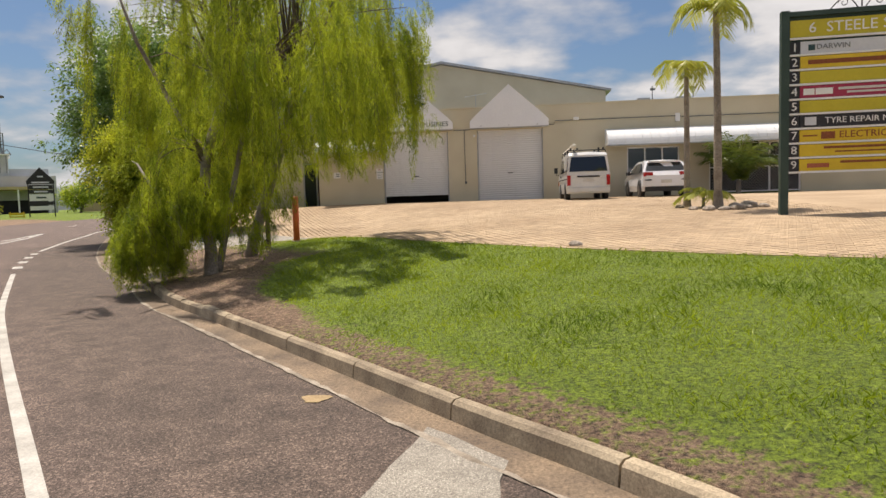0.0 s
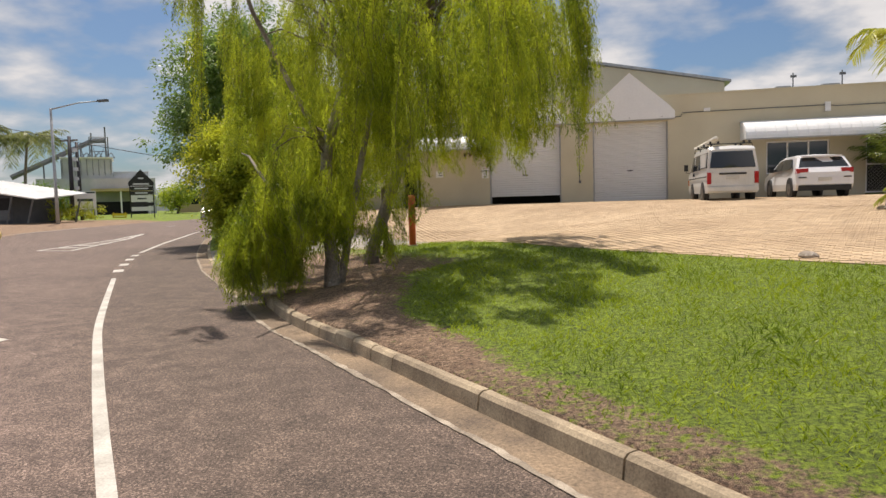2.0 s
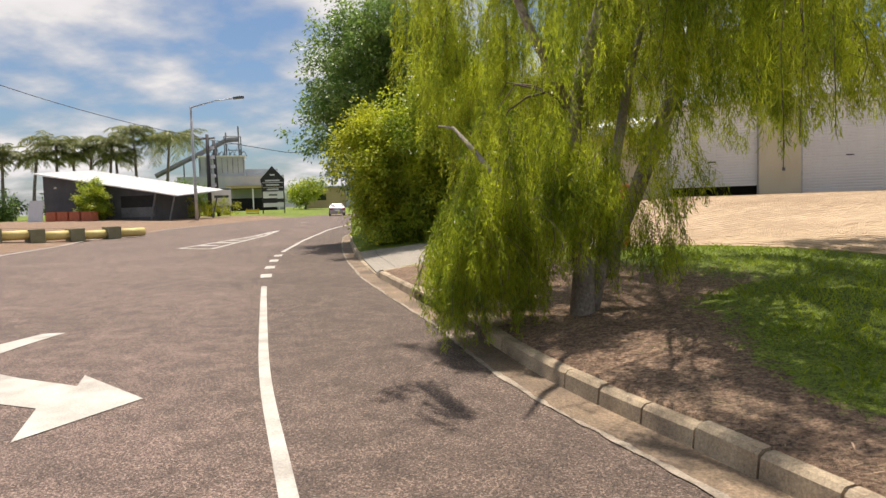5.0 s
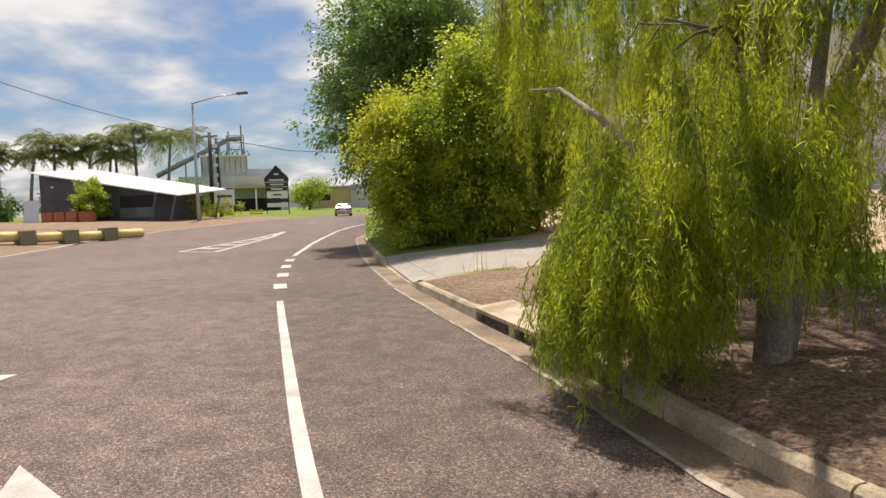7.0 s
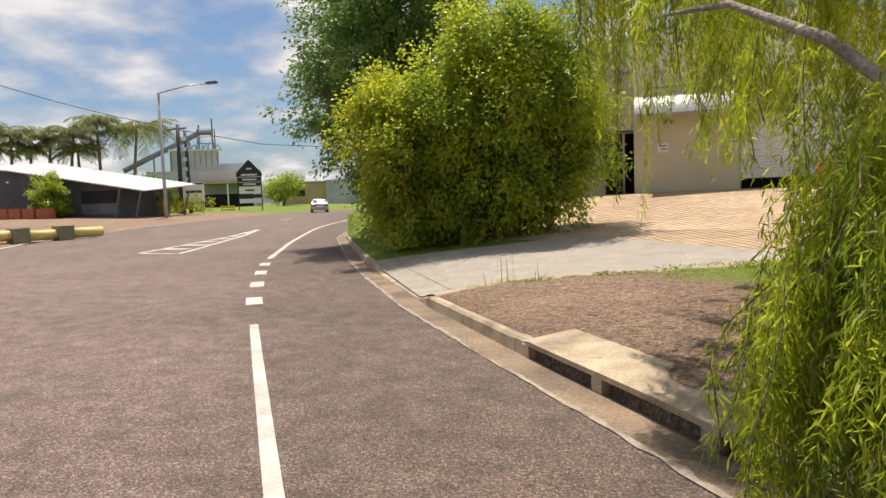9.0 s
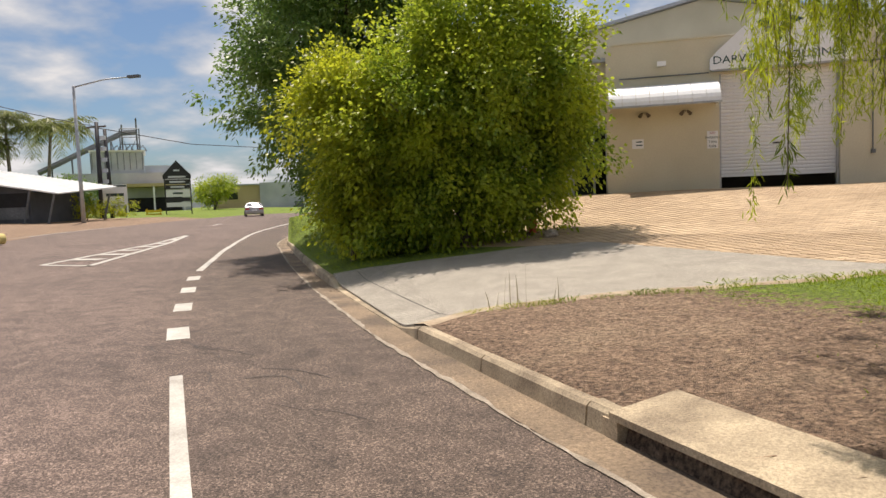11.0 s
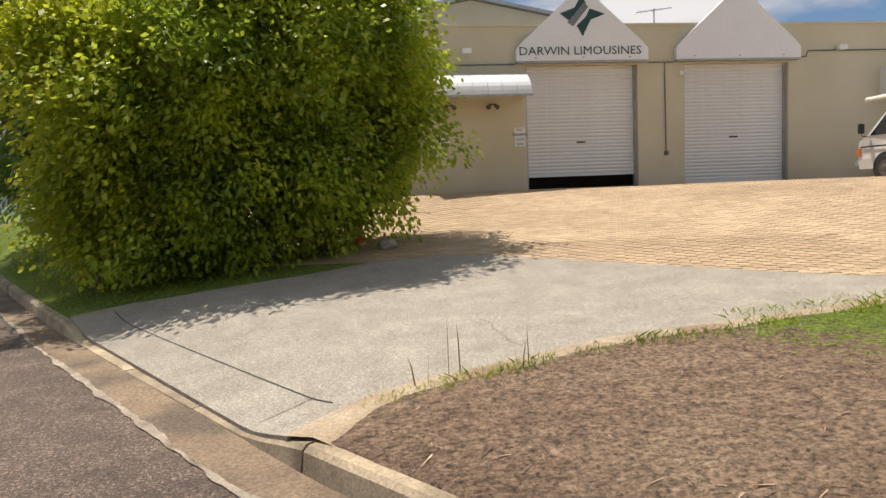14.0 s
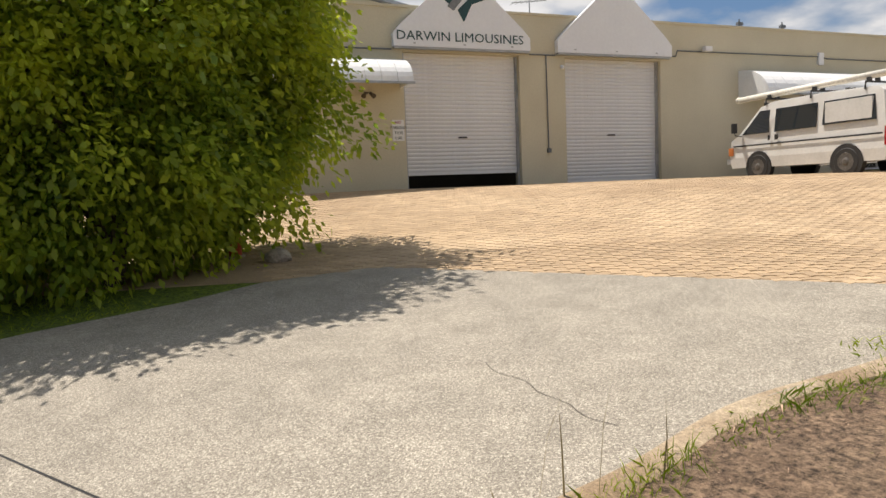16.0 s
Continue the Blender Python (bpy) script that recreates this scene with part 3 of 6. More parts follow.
strip("joint", np.array([along(ja + 2, 0.06 + 0.06 * k) for k in range(9)]), -0.005, 0.005, 0.022, M_DARK, parent=groove, kind="", zfun=height)
strip("crack", [(-8.23, 22.12), (-8.25, 21.95), (-8.18, 21.74), (-8.2, 21.55), (-8.15, 21.36), (-8.17, 21.2), (-8.1, 21.03)], -0.002, 0.002, 0.022, M_TAR, parent=groove, kind="", zfun=height, step=0.08)
fr = resample(SLAB_A, 0.12)
bm = bmesh.new()
rows_ = []
for k, c in enumerate(fr):
    t = (fr[min(k + 1, len(fr) - 1)] - fr[max(k - 1, 0)]).normalized()
    o = Vector((t.y, -t.x, 0))
    wide = 0.11 + 0.10 * noise.noise((c.x * 1.9, c.y * 1.9, 6.0)) + 0.35 * (1 - smooth01(0.0, 1.3, k * 0.12))
    rows_.append([bm.verts.new((q.x, q.y, height(q.x, q.y) + dz)) for q, dz in ((c - o * 0.03, 0.020), (c + o * wide * 0.45, 0.016), (c + o * wide, -0.02))])
for r, q in zip(rows_, rows_[1:]):
    for k in (0, 1):
        bm.faces.new((r[k], r[k + 1], q[k + 1], q[k]))
single("sand_fringe", bm, M_SAND, "pale orange sand washed against the driveway edge", "sand", kind="structure", smooth=True)
PAVE_C = [(-13, 27.5), (-9.1, 25.6), (-7.9, 25.42), (-6.05, 23.33), (-4.25, 21.3), (-1.03, 16.6), (.2, 15.4), (2.2, 13.6), (4.3, 11.9), (5.75, 10.85), (9, 8.6), (16, 4), (30, -6)]
PAVE_D = [(-13, 34.6), (-9.5, 34.6), (-7.5, 34.6), (-5, 34.6), (-2.5, 34.6), (2.5, 34.6), (5, 34.6), (8, 34.6), (11, 34.6), (14, 34.6), (20, 34.6), (34, 34.6), (60, 34.6)]
yard = ruled("yard_paving", PAVE_C, PAVE_D, 72, 40, 0.012, M_PAVE, "sand-coloured interlocking block paving", "paving")

# ---- the building ----
WY, WT = 34.32, 0.28
building = thing("warehouse", label="cream rendered warehouse with roller doors and flat parapet", category="building")


def wall_piece(x0, x1, z0, z1, y0=WY, y1=WY + WT, label=""):
    bm = bmesh.new()
    box(bm, x0, y0, z0, x1, y1, z1)
    return part("wall", bm, M_WALL, building, label)


TOP = 5.75
wall_piece(-7.5, -4.62, 0.9, TOP)
wall_piece(-4.62, -1.49, 4.72, TOP)
wall_piece(-1.49, -0.14, 0.9, TOP)
wall_piece(-0.14, 2.94, 4.72, TOP)
wall_piece(2.94, 6.75, 0.9, TOP)
wall_piece(6.75, 9.1, 0.9, 2.35)
wall_piece(6.75, 10.4, 3.68, TOP)
wall_piece(9.1, 10.4, 0.9, 3.68)
wall_piece(10.4, 14.4, 3.75, TOP)
wall_piece(14.4, 34.0, 0.9, TOP)
wall_piece(-18, -8.9, 0.3, TOP, WY + 1.1, WY + 1.1 + WT)
wall_piece(-8.9, -7.5, 3.5, TOP, WY + 1.1, WY + 1.1 + WT)
bm = bmesh.new(); box(bm, -7.78, WY + 0.002, 0.9, -7.5, WY + 1.1, TOP); part("wall", bm, M_WALL, building)
bm = bmesh.new(); box(bm, -18, WY + 1.0, TOP - 0.25, 34, 50, TOP - 0.12); part("roof", bm, M_STEEL, building)
bm = bmesh.new(); box(bm, -7.6, WY - 0.03, TOP, 34, WY + WT + 0.03, TOP + 0.06); part("coping", bm, M_WALL, building)
for x in (-18, 33.7):
    bm = bmesh.new(); box(bm, x, WY + 1.2, 0.3, x + 0.3, 66, TOP - 0.26); part("wall", bm, M_WALL, building)
# inside, behind the doors: an added near-black backing for the interior's shade, and the floor
bm = bmesh.new(); box(bm, -18, 42, 0.4, 34, 42.2, TOP - 0.3); part("dark_backing", bm, M_DARK, building)
bm = bmesh.new(); box(bm, -7.4, WY + 0.01, 1.2, 33.6, 42, 1.40); part("inner_floor", bm, M_CONC, building)

# the tall gabled hall behind
hall = thing("gabled_hall", label="tall cream gabled hall behind the parapet", category="building")
bm = bmesh.new(); prism(bm, [(-14.5, 3), (8.05, 3), (8.05, 8.62), (-3.2, 10.9), (-14.5, 8.62)], "y", 50.2, 66); part("wall", bm, M_WALL, hall)
for sx in (1, -1):
    bm = bmesh.new()
    x0, x1 = -3.2, -3.2 + sx * 11.6
    prism(bm, [(x0, 10.93), (x1, 8.58), (x1, 8.73), (x0, 11.1)], "y", 49.9, 66.4)
    part("roof", bm, M_STEEL, hall)


def roller(x0, x1, z0, z1, lift, name, label):
    door = thing(name, (0, 0, 0), 0, label, "roller door", "roller doors", kind="structure")
    bm = bmesh.new()
    hgt, w = 0.098, x1 - x0 - 0.06
    prof = [(0.0, 0.0), (-0.012, 0.02), (-0.016, 0.05), (-0.012, 0.078), (0.0, 0.096), (0.012, 0.096), (0.012, 0.0)]
    prism(bm, prof, "x", 0, w)
    me = mesh_of("slat", bm, M_ROLLER)
    z, k = z0 + lift, 0
    while z < z1 + 0.1:
        s_ = new("slat", me)
        s_.parent = door
        s_.matrix_basis = pose(x0 + 0.03, WY + 0.2, z)
        z += hgt
    for x in (x0, x1 - 0.06):
        bm = bmesh.new(); box(bm, x, WY + 0.12, z0, x + 0.06, WY + 0.26, z1); part("guide_rail", bm, M_STEEL, door)
    bm = bmesh.new(); box(bm, x0 + 0.03, WY + 0.175, z0 + lift - 0.07, x1 - 0.03, WY + 0.215, z0 + lift + 0.005); part("bottom_rail", bm, M_ROLLER, door, bevel=0.006)
    bm = bmesh.new(); box(bm, (x0 + x1) / 2 - 0.12, WY + 0.165, z0 + 1.25, (x0 + x1) / 2 + 0.12, WY + 0.195, z0 + 1.29); part("handle", bm, M_BLACK, door)
    return door


roller(-4.62, -1.49, 1.41, 4.72, 0.42, "door_1", "white corrugated roller door, slightly raised off the paving")
roller(-0.14, 2.94, 1.44, 4.72, 0.07, "door_2", "closed white corrugated roller door in cream wall")


def gable_sign(cx, label):
    sg = thing("gable_sign", (cx, WY, 4.82), 0, label, "sign", "gable signs over the doors")
    bm = bmesh.new()
    prism(bm, [(-1.82, 0), (1.82, 0), (1.82, 0.3), (1.62, 0.52), (0.0, 1.95), (-1.62, 0.52), (-1.82, 0.3)], "y", -0.17, -0.004)
    part("panel", bm, M_SIGNWHITE, sg, bevel=0.012)
    bm = bmesh.new(); box(bm, -1.80, -0.15, -0.05, 1.80, -0.01, -0.003); part("base_trim", bm, M_STEEL, sg, "thin grey metal drip edge")
    for x in (-1.3, 0.0, 1.3):
        bm = bmesh.new(); box(bm, x - 0.03, -0.18, 0.06, x + 0.03, -0.172, 0.09); part("fixing", bm, M_STEEL, sg)
    return sg


sign_a = gable_sign(-3.06, "white gable-shaped sign with dark green emblem and lettering")
sign_b = gable_sign(1.38, "blank white gable-shaped sign over roller door")


def awning(x0, x1, z0, z1, out, name_label):
    aw = thing("awning", (x0, WY, z0), 0, name_label, "awning", "curved awnings")
    arc = [(-out * math.sin(a * math.pi / 2 / 9), (z1 - z0) * math.cos(a * math.pi / 2 / 9)) for a in range(10)]
    inner = [(y * 0.97, z * 0.96 - 0.01) for y, z in arc[::-1]]
    w, k = x1 - x0, max(2, round((x1 - x0) / 0.38))
    for i in range(k):
        bm = bmesh.new()
        prism(bm, arc + inner, "x", w * i / k + 0.004, w * (i + 1) / k - 0.004)
        part("sheet", bm, M_AWN, aw)
    for x in (0, w - 0.02):
        bm = bmesh.new()
        prism(bm, [(0, 0)] + [(y * 0.96, z * 0.95) for y, z in arc[::-1]], "x", x, x + 0.02)
        part("end_panel", bm, M_AWN, aw)
    bm = bmesh.new(); box(bm, -0.02, -out - 0.02, -0.05, w + 0.02, -out + 0.02, 0.0); part("rail", bm, M_STEEL, aw)
    return aw


awning(-7.7, -4.7, 3.85, 4.5, 1.0, "short curved white corrugated awning over wall")
awning(5.75, 15.2, 3.75, 4.52, 1.1, "long curved white corrugated awning over shopfront")

# ---- trees ----
def leaf_cloud(points, dirs, length, width, rng, droop=0.3, flat=0.0):
    """Small pointed leaves, one at each point: verts and faces."""
    n = len(points)
    d = dirs / (np.linalg.norm(dirs, axis=1)[:, None] + 1e-9)
    side = np.cross(d, rng.normal(size=(n, 3)) * (1 - flat) + np.array([0, 0, 1.6]) * flat)
    side /= np.linalg.norm(side, axis=1)[:, None] + 1e-9
    L = (length * rng.uniform(0.6, 1.3, n))[:, None]
    W = (width * rng.uniform(0.7, 1.3, n))[:, None]
    sag = np.zeros((n, 3)); sag[:, 2] = -droop * L[:, 0]
    a, tip = points, points + d * L + sag
    mid = points + d * L * 0.5 + sag * 0.3
    v = np.stack([a, mid + side * W / 2, tip, mid - side * W / 2], 1).reshape(-1, 3)
    f = np.arange(4 * n).reshape(-1, 4)
    return v, f


def limbs(bm, base, tips, r, rng, bend=0.5):
    for tip in tips:
        a, b = Vector(base), Vector(tip)
        pts = [a.lerp(b, t) + Vector((0, 0, bend * math.sin(t * 3.14))) + Vector(rng.normal(0, 0.06, 3)) * (0 < t < 1) for t in (0, .2, .4, .6, .8, 1)]
        tube(bm, pts, [r * (1 - 0.85 * t) for t in (0, .2, .4, .6, .8, 1)], 7, False)


def willow():
    rng = np.random.default_rng(5)
    tree = thing("weeping_tree", (-4.35, 14.6, 0.25), 0, "weeping tree with drooping fine green foliage beside kerb", "tree")
    o = Vector((-4.35, 14.6, 0.25))
    bm = bmesh.new()
    tube(bm, [(0, 0, -0.2), (0.03, 0.02, 0.5), (-0.12, 0.15, 1.3), (-0.1, 0.3, 2.3), (0.25, 0.6, 3.6), (0.6, 1.1, 5.2), (0.7, 1.4, 6.8)], [0.15, 0.115, 0.10, 0.095, 0.085, 0.06, 0.03], 10)
    tube(bm, [(-0.1, 2.2, -0.05), (0.05, 2.15, 0.6), (0.45, 1.95, 1.5), (0.9, 1.8, 2.6), (1.35, 1.7, 4.0), (1.7, 1.9, 5.6)], [0.15, 0.12, 0.11, 0.10, 0.075, 0.03], 10)
    tube(bm, [(0.06, 0.1, -0.1), (0.18, 0.2, 0.5), (0.28, 0.45, 1.4), (0.45, 0.8, 2.7), (0.8, 1.2, 4.2)], [0.09, 0.07, 0.06, 0.05, 0.03], 8)
    tube(bm, [(-0.12, 0.13, 1.05), (-0.5, 0.02, 1.25), (-0.85, -0.07, 1.5), (-1.22, 0.1, 1.9), (-1.6, 0.5, 2.2), (-2.0, 1.0, 2.3)], [0.05, 0.04, 0.034, 0.028, 0.02, 0.01], 8)
    tube(bm, [(-0.1, 0.3, 2.2), (-0.5, -0.1, 3.2), (-0.9, -0.5, 4.3), (-1.1, -0.8, 5.3)], [0.06, 0.045, 0.035, 0.015], 8)
    part("trunk", bm, M_BARK, tree, "pale grey-brown twisted trunks", smooth=True)
    bm = bmesh.new()
    crown_c, R, FLAT = np.array([0.68, 1.65]), 4.6, np.array([0.76, 1.0])
    anchors = []
    for k in range(84):
        a, rad = rng.uniform(0, 6.283), R * math.sqrt(rng.uniform(0.05, 1))
        x, y = crown_c + rad * FLAT * np.array([math.cos(a), math.sin(a)])
        z = 7.6 - 3.0 * (rad / R) ** 2 + rng.uniform(-0.8, 0.5)
        anchors.append((x, y, z))
    anchors = [q_ for q_ in anchors if q_[1] > -1.6]
    limbs(bm, (0.3, 0.7, 3.4), anchors[:36], 0.03, rng, 0.6)
    limbs(bm, (1.25, 1.7, 3.7), anchors[36:], 0.03, rng, 0.6)
    limbs(bm, (-0.1, 0.25, 2.1), [(-0.9, 0.0, 2.3), (-0.7, -0.6, 2.0), (-1.1, 0.7, 2.5), (-0.5, 0.9, 2.4)], 0.022, rng, 0.35)
    part("branch", bm, M_BARK2, tree, smooth=True)
    pts, dirs, stems = [], [], bmesh.new()

    def strand(x, y, z, reach, ang, outw):
        """One hanging shoot with fine leaves all the way down."""
        k = max(6, int(reach / 0.0085))
        s_ = np.linspace(0, 1, k)
        lean = outw * (1 - (1 - s_) ** 2)
        px = x + math.cos(ang) * lean + 0.035 * np.sin(s_ * 5 + ang * 3)
        py = y + math.sin(ang) * lean + 0.035 * np.cos(s_ * 5 + ang * 5)
        pz = z - reach * s_ + 0.10 * np.sin(s_ * 3.14) * outw
        pts.append(np.stack([px, py, pz], 1) + rng.normal(0, 0.017, (k, 3)))
        dd = rng.normal(0, 0.55, (k, 3)); dd[:, 2] -= 0.8
        dirs.append(dd)
        if rng.uniform() < 0.2:
            tube(stems, [(px[j], py[j], pz[j]) for j in (0, k // 3, 2 * k // 3, k - 1)], 0.0035, 3, False)

    def tassel(x, y, z, bottom, ang, strands, wide, outw):
        """A bunch of shoots, longest in the middle, so that it ends in a point."""
        for k in range(strands):
            u, w = rng.normal(0, wide, 2)
            off = min(1.0, math.hypot(u, w) / (2.2 * wide))
            z0 = z + rng.normal(0, 0.12) - 0.25 * off
            reach = (z0 - bottom) * (1 - 0.5 * off) * rng.uniform(0.6, 1.05)
            if reach > 0.18:
                strand(x + u, y + w, z0, reach, ang + rng.normal(0, 0.5), outw * rng.uniform(0.4, 1.2))

    def floor_at(x, y):
        """The lowest the crown hangs at a place: high over the road, low over the lawn and drive."""
        rr = math.hypot((x - crown_c[0]) / 0.76, y - crown_c[1]) / R
        edge = -1.75 - 0.31 * y
        low_ = 1.5 + 0.95 * noise.noise((x * 0.9, y * 0.9, 3.0)) + 0.75 * (1 - rr)
        low_ += 2.2 * (1 - smooth01(-2.4, -0.9, y)) * (1 - smooth01(-0.2, 1.6, x))
        right = 0.91 * x + 0.42 * y
        low_ = max(low_, 1.9 + 1.9 * (right - 3.5))
        if x < edge:
            low_ = max(low_, 3.4 + 1.5 * (edge - x))
        return low_

    tassels = 0
    while tassels < 240:
        a = rng.uniform(0, 6.283)
        rad = R * math.sqrt(rng.uniform(0.03, 1.0))
        x, y = crown_c[0] + 0.76 * rad * math.cos(a), crown_c[1] + rad * math.sin(a)
        tassels += 1
        if y > 5.2 or x < -2.95 or y < -2.1 or (y < -1.4 and x < 1.0) or ((y < -1.0 or x > 2.9) and rng.uniform() < 0.35):
            continue
        if x < 0.2 and y < 1.3 and rng.uniform() < 0.8:       # thin over the kerb
            continue
        top = 7.3 - 3.0 * (rad / R) ** 2 + rng.uniform(-0.9, 0.4)
        if noise.noise((x * 0.75, y * 0.75, 9.0)) > 0.24:      # gaps between the boughs
            continue
        z = top
        foot = floor_at(x, y) + abs(rng.normal(0, 0.25))
        while z - foot > 0.35:
            drop = min(z - foot, rng.uniform(0.9, 2.1))
            tassel(x + rng.normal(0, 0.16), y + rng.normal(0, 0.16), z, z - drop, a + rng.normal(0, 0.3), 10, 0.10, 0.16)
            z -= drop * rng.uniform(0.45, 0.7)
    for k in range(66):         # the outer fringe
        a = rng.uniform(0, 6.283)
        rad = R * rng.uniform(0.80, 1.0)
        x, y = crown_c[0] + 0.76 * rad * math.cos(a), crown_c[1] + rad * math.sin(a)
        if y > 5.2 or x < -2.95 or y < -2.1 or (y < -1.5 and x < 0.8):
            continue
        foot = floor_at(x, y) + rng.normal(0.1, 0.45)
        tassel(x, y, max(foot + 0.9, 4.6 + rng.normal(0, 0.4)), foot, a, 12, 0.085, 0.2)
    for k in range(10):         # the side over the drive
        x, y = rng.uniform(-2.7, -1.7), rng.uniform(1.8, 3.4)
        tassel(x, y, rng.uniform(3.4, 4.6), rng.uniform(1.6, 2.3), rng.uniform(0, 6.283), 11, 0.095, 0.18)
    for k in range(24):         # low shoots close round the trunks
        x, y = rng.uniform(-0.75, 0.45), rng.uniform(-0.8, 0.45)
        z = rng.uniform(1.35, 2.3)
        tassel(x, y, z, rng.uniform(0.1, 0.7), rng.uniform(0, 6.283), 14, 0.10, 0.2)
    for k in range(14):
        x, y = rng.uniform(0.3, 1.3), rng.uniform(0.4, 2.1)
        z = rng.uniform(1.3, 2.4)
        tassel(x, y, z, z - rng.uniform(0.5, 1.0), rng.uniform(0, 6.283), 11, 0.10, 0.2)
    for k in range(32):         # the curtain round the trunks
        x, y = rng.uniform(-0.3, 2.3), rng.uniform(-1.1, 1.1)
        z = rng.uniform(2.7, 4.6)
        tassel(x, y, z, rng.uniform(1.1, 2.0) + 0.25 * max(0, x), rng.uniform(0, 6.283), 9, 0.10, 0.18)
    for k in range(50):         # the low skirt that trails over the kerb
        a, rad = rng.uniform(0, 6.283), math.sqrt(rng.uniform(0.0, 1.0))
        x, y = -0.95 + 0.46 * rad * math.cos(a), -0.46 + 0.52 * rad * math.sin(a)
        z = 1.62 - 0.5 * rad + rng.normal(0, 0.12) + 0.25 * (x + 0.95)
        tassel(x, y, z, max(-0.3, z - rng.uniform(0.9, 1.9)), math.atan2(y + 0.46, x + 0.95), 17, 0.095, 0.22)
    for x, y, z, foot in ((-0.35, -0.2, 2.1, 0.9), (-0.15, -0.5, 1.75, 0.75), (-0.6, 0.4, 2.3, 1.0), (-0.3, 0.6, 2.4, 1.2), (-1.2, 0.2, 1.9, 0.7), (0.15, -0.35, 1.7, 0.85), (-0.2, -0.85, 1.35, 0.4), (-0.5, -0.05, 1.4, 0.3),
                          (0.75, 0.2, 1.0, 0.25), (0.95, 0.5, 0.95, 0.3), (0.6, 0.75, 1.1, 0.4), (-1.0, 1.0, 2.1, 0.9), (-1.5, 0.9, 2.2, 1.2), (-0.75, -0.9, 1.0, 0.0)):
        tassel(x, y, z, foot, rng.uniform(0, 6.283), 15, 0.11, 0.2)
    pts, dirs = np.concatenate(pts), np.concatenate(dirs)
    v, f = leaf_cloud(pts, dirs, 0.066, 0.0088, rng, 0.25)
    v[:, 2] = np.maximum(v[:, 2], -0.235)
    quads("crown", v, M_WILLOW, tree)
    part("twig", stems, M_BARK2, tree)


def bushy(name, at, lobes, count, leaf, material, bark, label, seed, trunk_r=0.16, fork=1.0, category="tree", shell=0.6, reach=0.34, gap=1.5):
    """A tree or shrub whose crown fills lumpy lobes: (x, y, z, rx, ry, rz) with its foot at 0."""
    rng = np.random.default_rng(seed)
    tree = thing(name, at, 0, label, category)
    bm = bmesh.new()
    top = max(lobes, key=lambda q_: q_[2])
    tube(bm, [(0, 0, -0.2), (0.05, 0.03, fork * 0.5), (top[0] * 0.2, top[1] * 0.2, fork), (top[0] * 0.6, top[1] * 0.6, (fork + top[2]) / 2), (top[0], top[1], top[2])], [trunk_r, trunk_r * 0.85, trunk_r * 0.75, trunk_r * 0.5, trunk_r * 0.15], 9)
    tips = [(q_[0] + q_[3] * 0.5 * math.cos(k * 2.1), q_[1] + q_[4] * 0.5 * math.sin(k * 2.1), q_[2] + q_[5] * 0.3 * math.sin(k * 1.3)) for q_ in lobes for k in range(3)]
    limbs(bm, (top[0] * 0.2, top[1] * 0.2, fork), tips, trunk_r * 0.45, rng, 0.3)
    part("trunk", bm, bark, tree, smooth=True)
    vol = np.array([q_[3] * q_[4] + q_[4] * q_[5] + q_[3] * q_[5] for q_ in lobes])
    pts, dirs = [], []
    for q_, share in zip(lobes, vol / vol.sum()):
        clumps = int(count * share / 40)
        u = rng.normal(size=(clumps, 3)); u /= np.linalg.norm(u, axis=1)[:, None]
        r = shell + (1 - shell) * rng.uniform(0, 1, clumps) + 0.10 * rng.normal(size=clumps)
        bump = np.array([noise.noise((q_[0] + a * 1.7, q_[1] + b * 1.7, q_[2] + c * 1.7)) for a, b, c in u])
        c = np.array(q_[:3]) + u * np.array(q_[3:]) * (r * (1 + 0.48 * bump))[:, None]
        hole = np.array([noise.noise(Vector(q_) * gap + Vector((seed, 0, 0))) for q_ in c])
        keep = (c[:, 2] > 0.12) & (hole > -0.22)
        for ci, ui in zip(c[keep], u[keep]):
            k = 40
            w = rng.normal(size=(k, 3)) * reach * 0.45
            pts.append(ci + w)
            dd = ui * 0.7 + w * 1.4 + rng.normal(0, 0.5, (k, 3))
            dd[:, 2] -= 0.15
            dirs.append(dd)
    v, f = leaf_cloud(np.concatenate(pts), np.concatenate(dirs), leaf[0], leaf[1], rng, 0.2, 0.45)
    v[:, 2] = np.maximum(v[:, 2], 0.02)
    quads("crown", v, material, tree)
    return tree


willow()
bush = bushy("large_shrub", (-10.55, 26.5, 0.38), [(-0.3, 0, 1.4, 1.9, 1.5, 1.6), (-1.3, 0.3, 1.7, 1.6, 1.4, 1.9), (0.2, 0.2, 3.1, 2.2, 1.7, 2.2), (1.4, 0.7, 3.5, 1.5, 1.3, 1.5), (0.5, 0.2, 4.5, 1.5, 1.4, 1.2), (-0.7, -0.5, 2.7, 1.7, 1.3, 1.6), (1.0, 0.5, 1.5, 1.2, 1.1, 1.4), (1.9, 0.9, 2.3, 0.9, 0.9, 1.0)],
      150000, (0.10, 0.062), M_BUSH, M_BARK2, "large dense rounded green shrub beside driveway", 11, 0.12, 0.5, "shrub")
bushy("yellow_shrub", (-12.75, 26.05, 0.28), [(0, 0, 2.9, 1.15, 1.1, 1.35), (0.3, 0.1, 1.9, 1.1, 1.0, 1.3), (-0.2, 0.2, 3.5, 0.8, 0.8, 0.8), (0.3, 0.3, 0.9, 1.0, 0.9, 1.0)], 36000, (0.10, 0.06), M_BUSHY, M_BARK2, "yellow-green young shrub leaning on larger shrub", 12, 0.07, 0.6, "shrub")
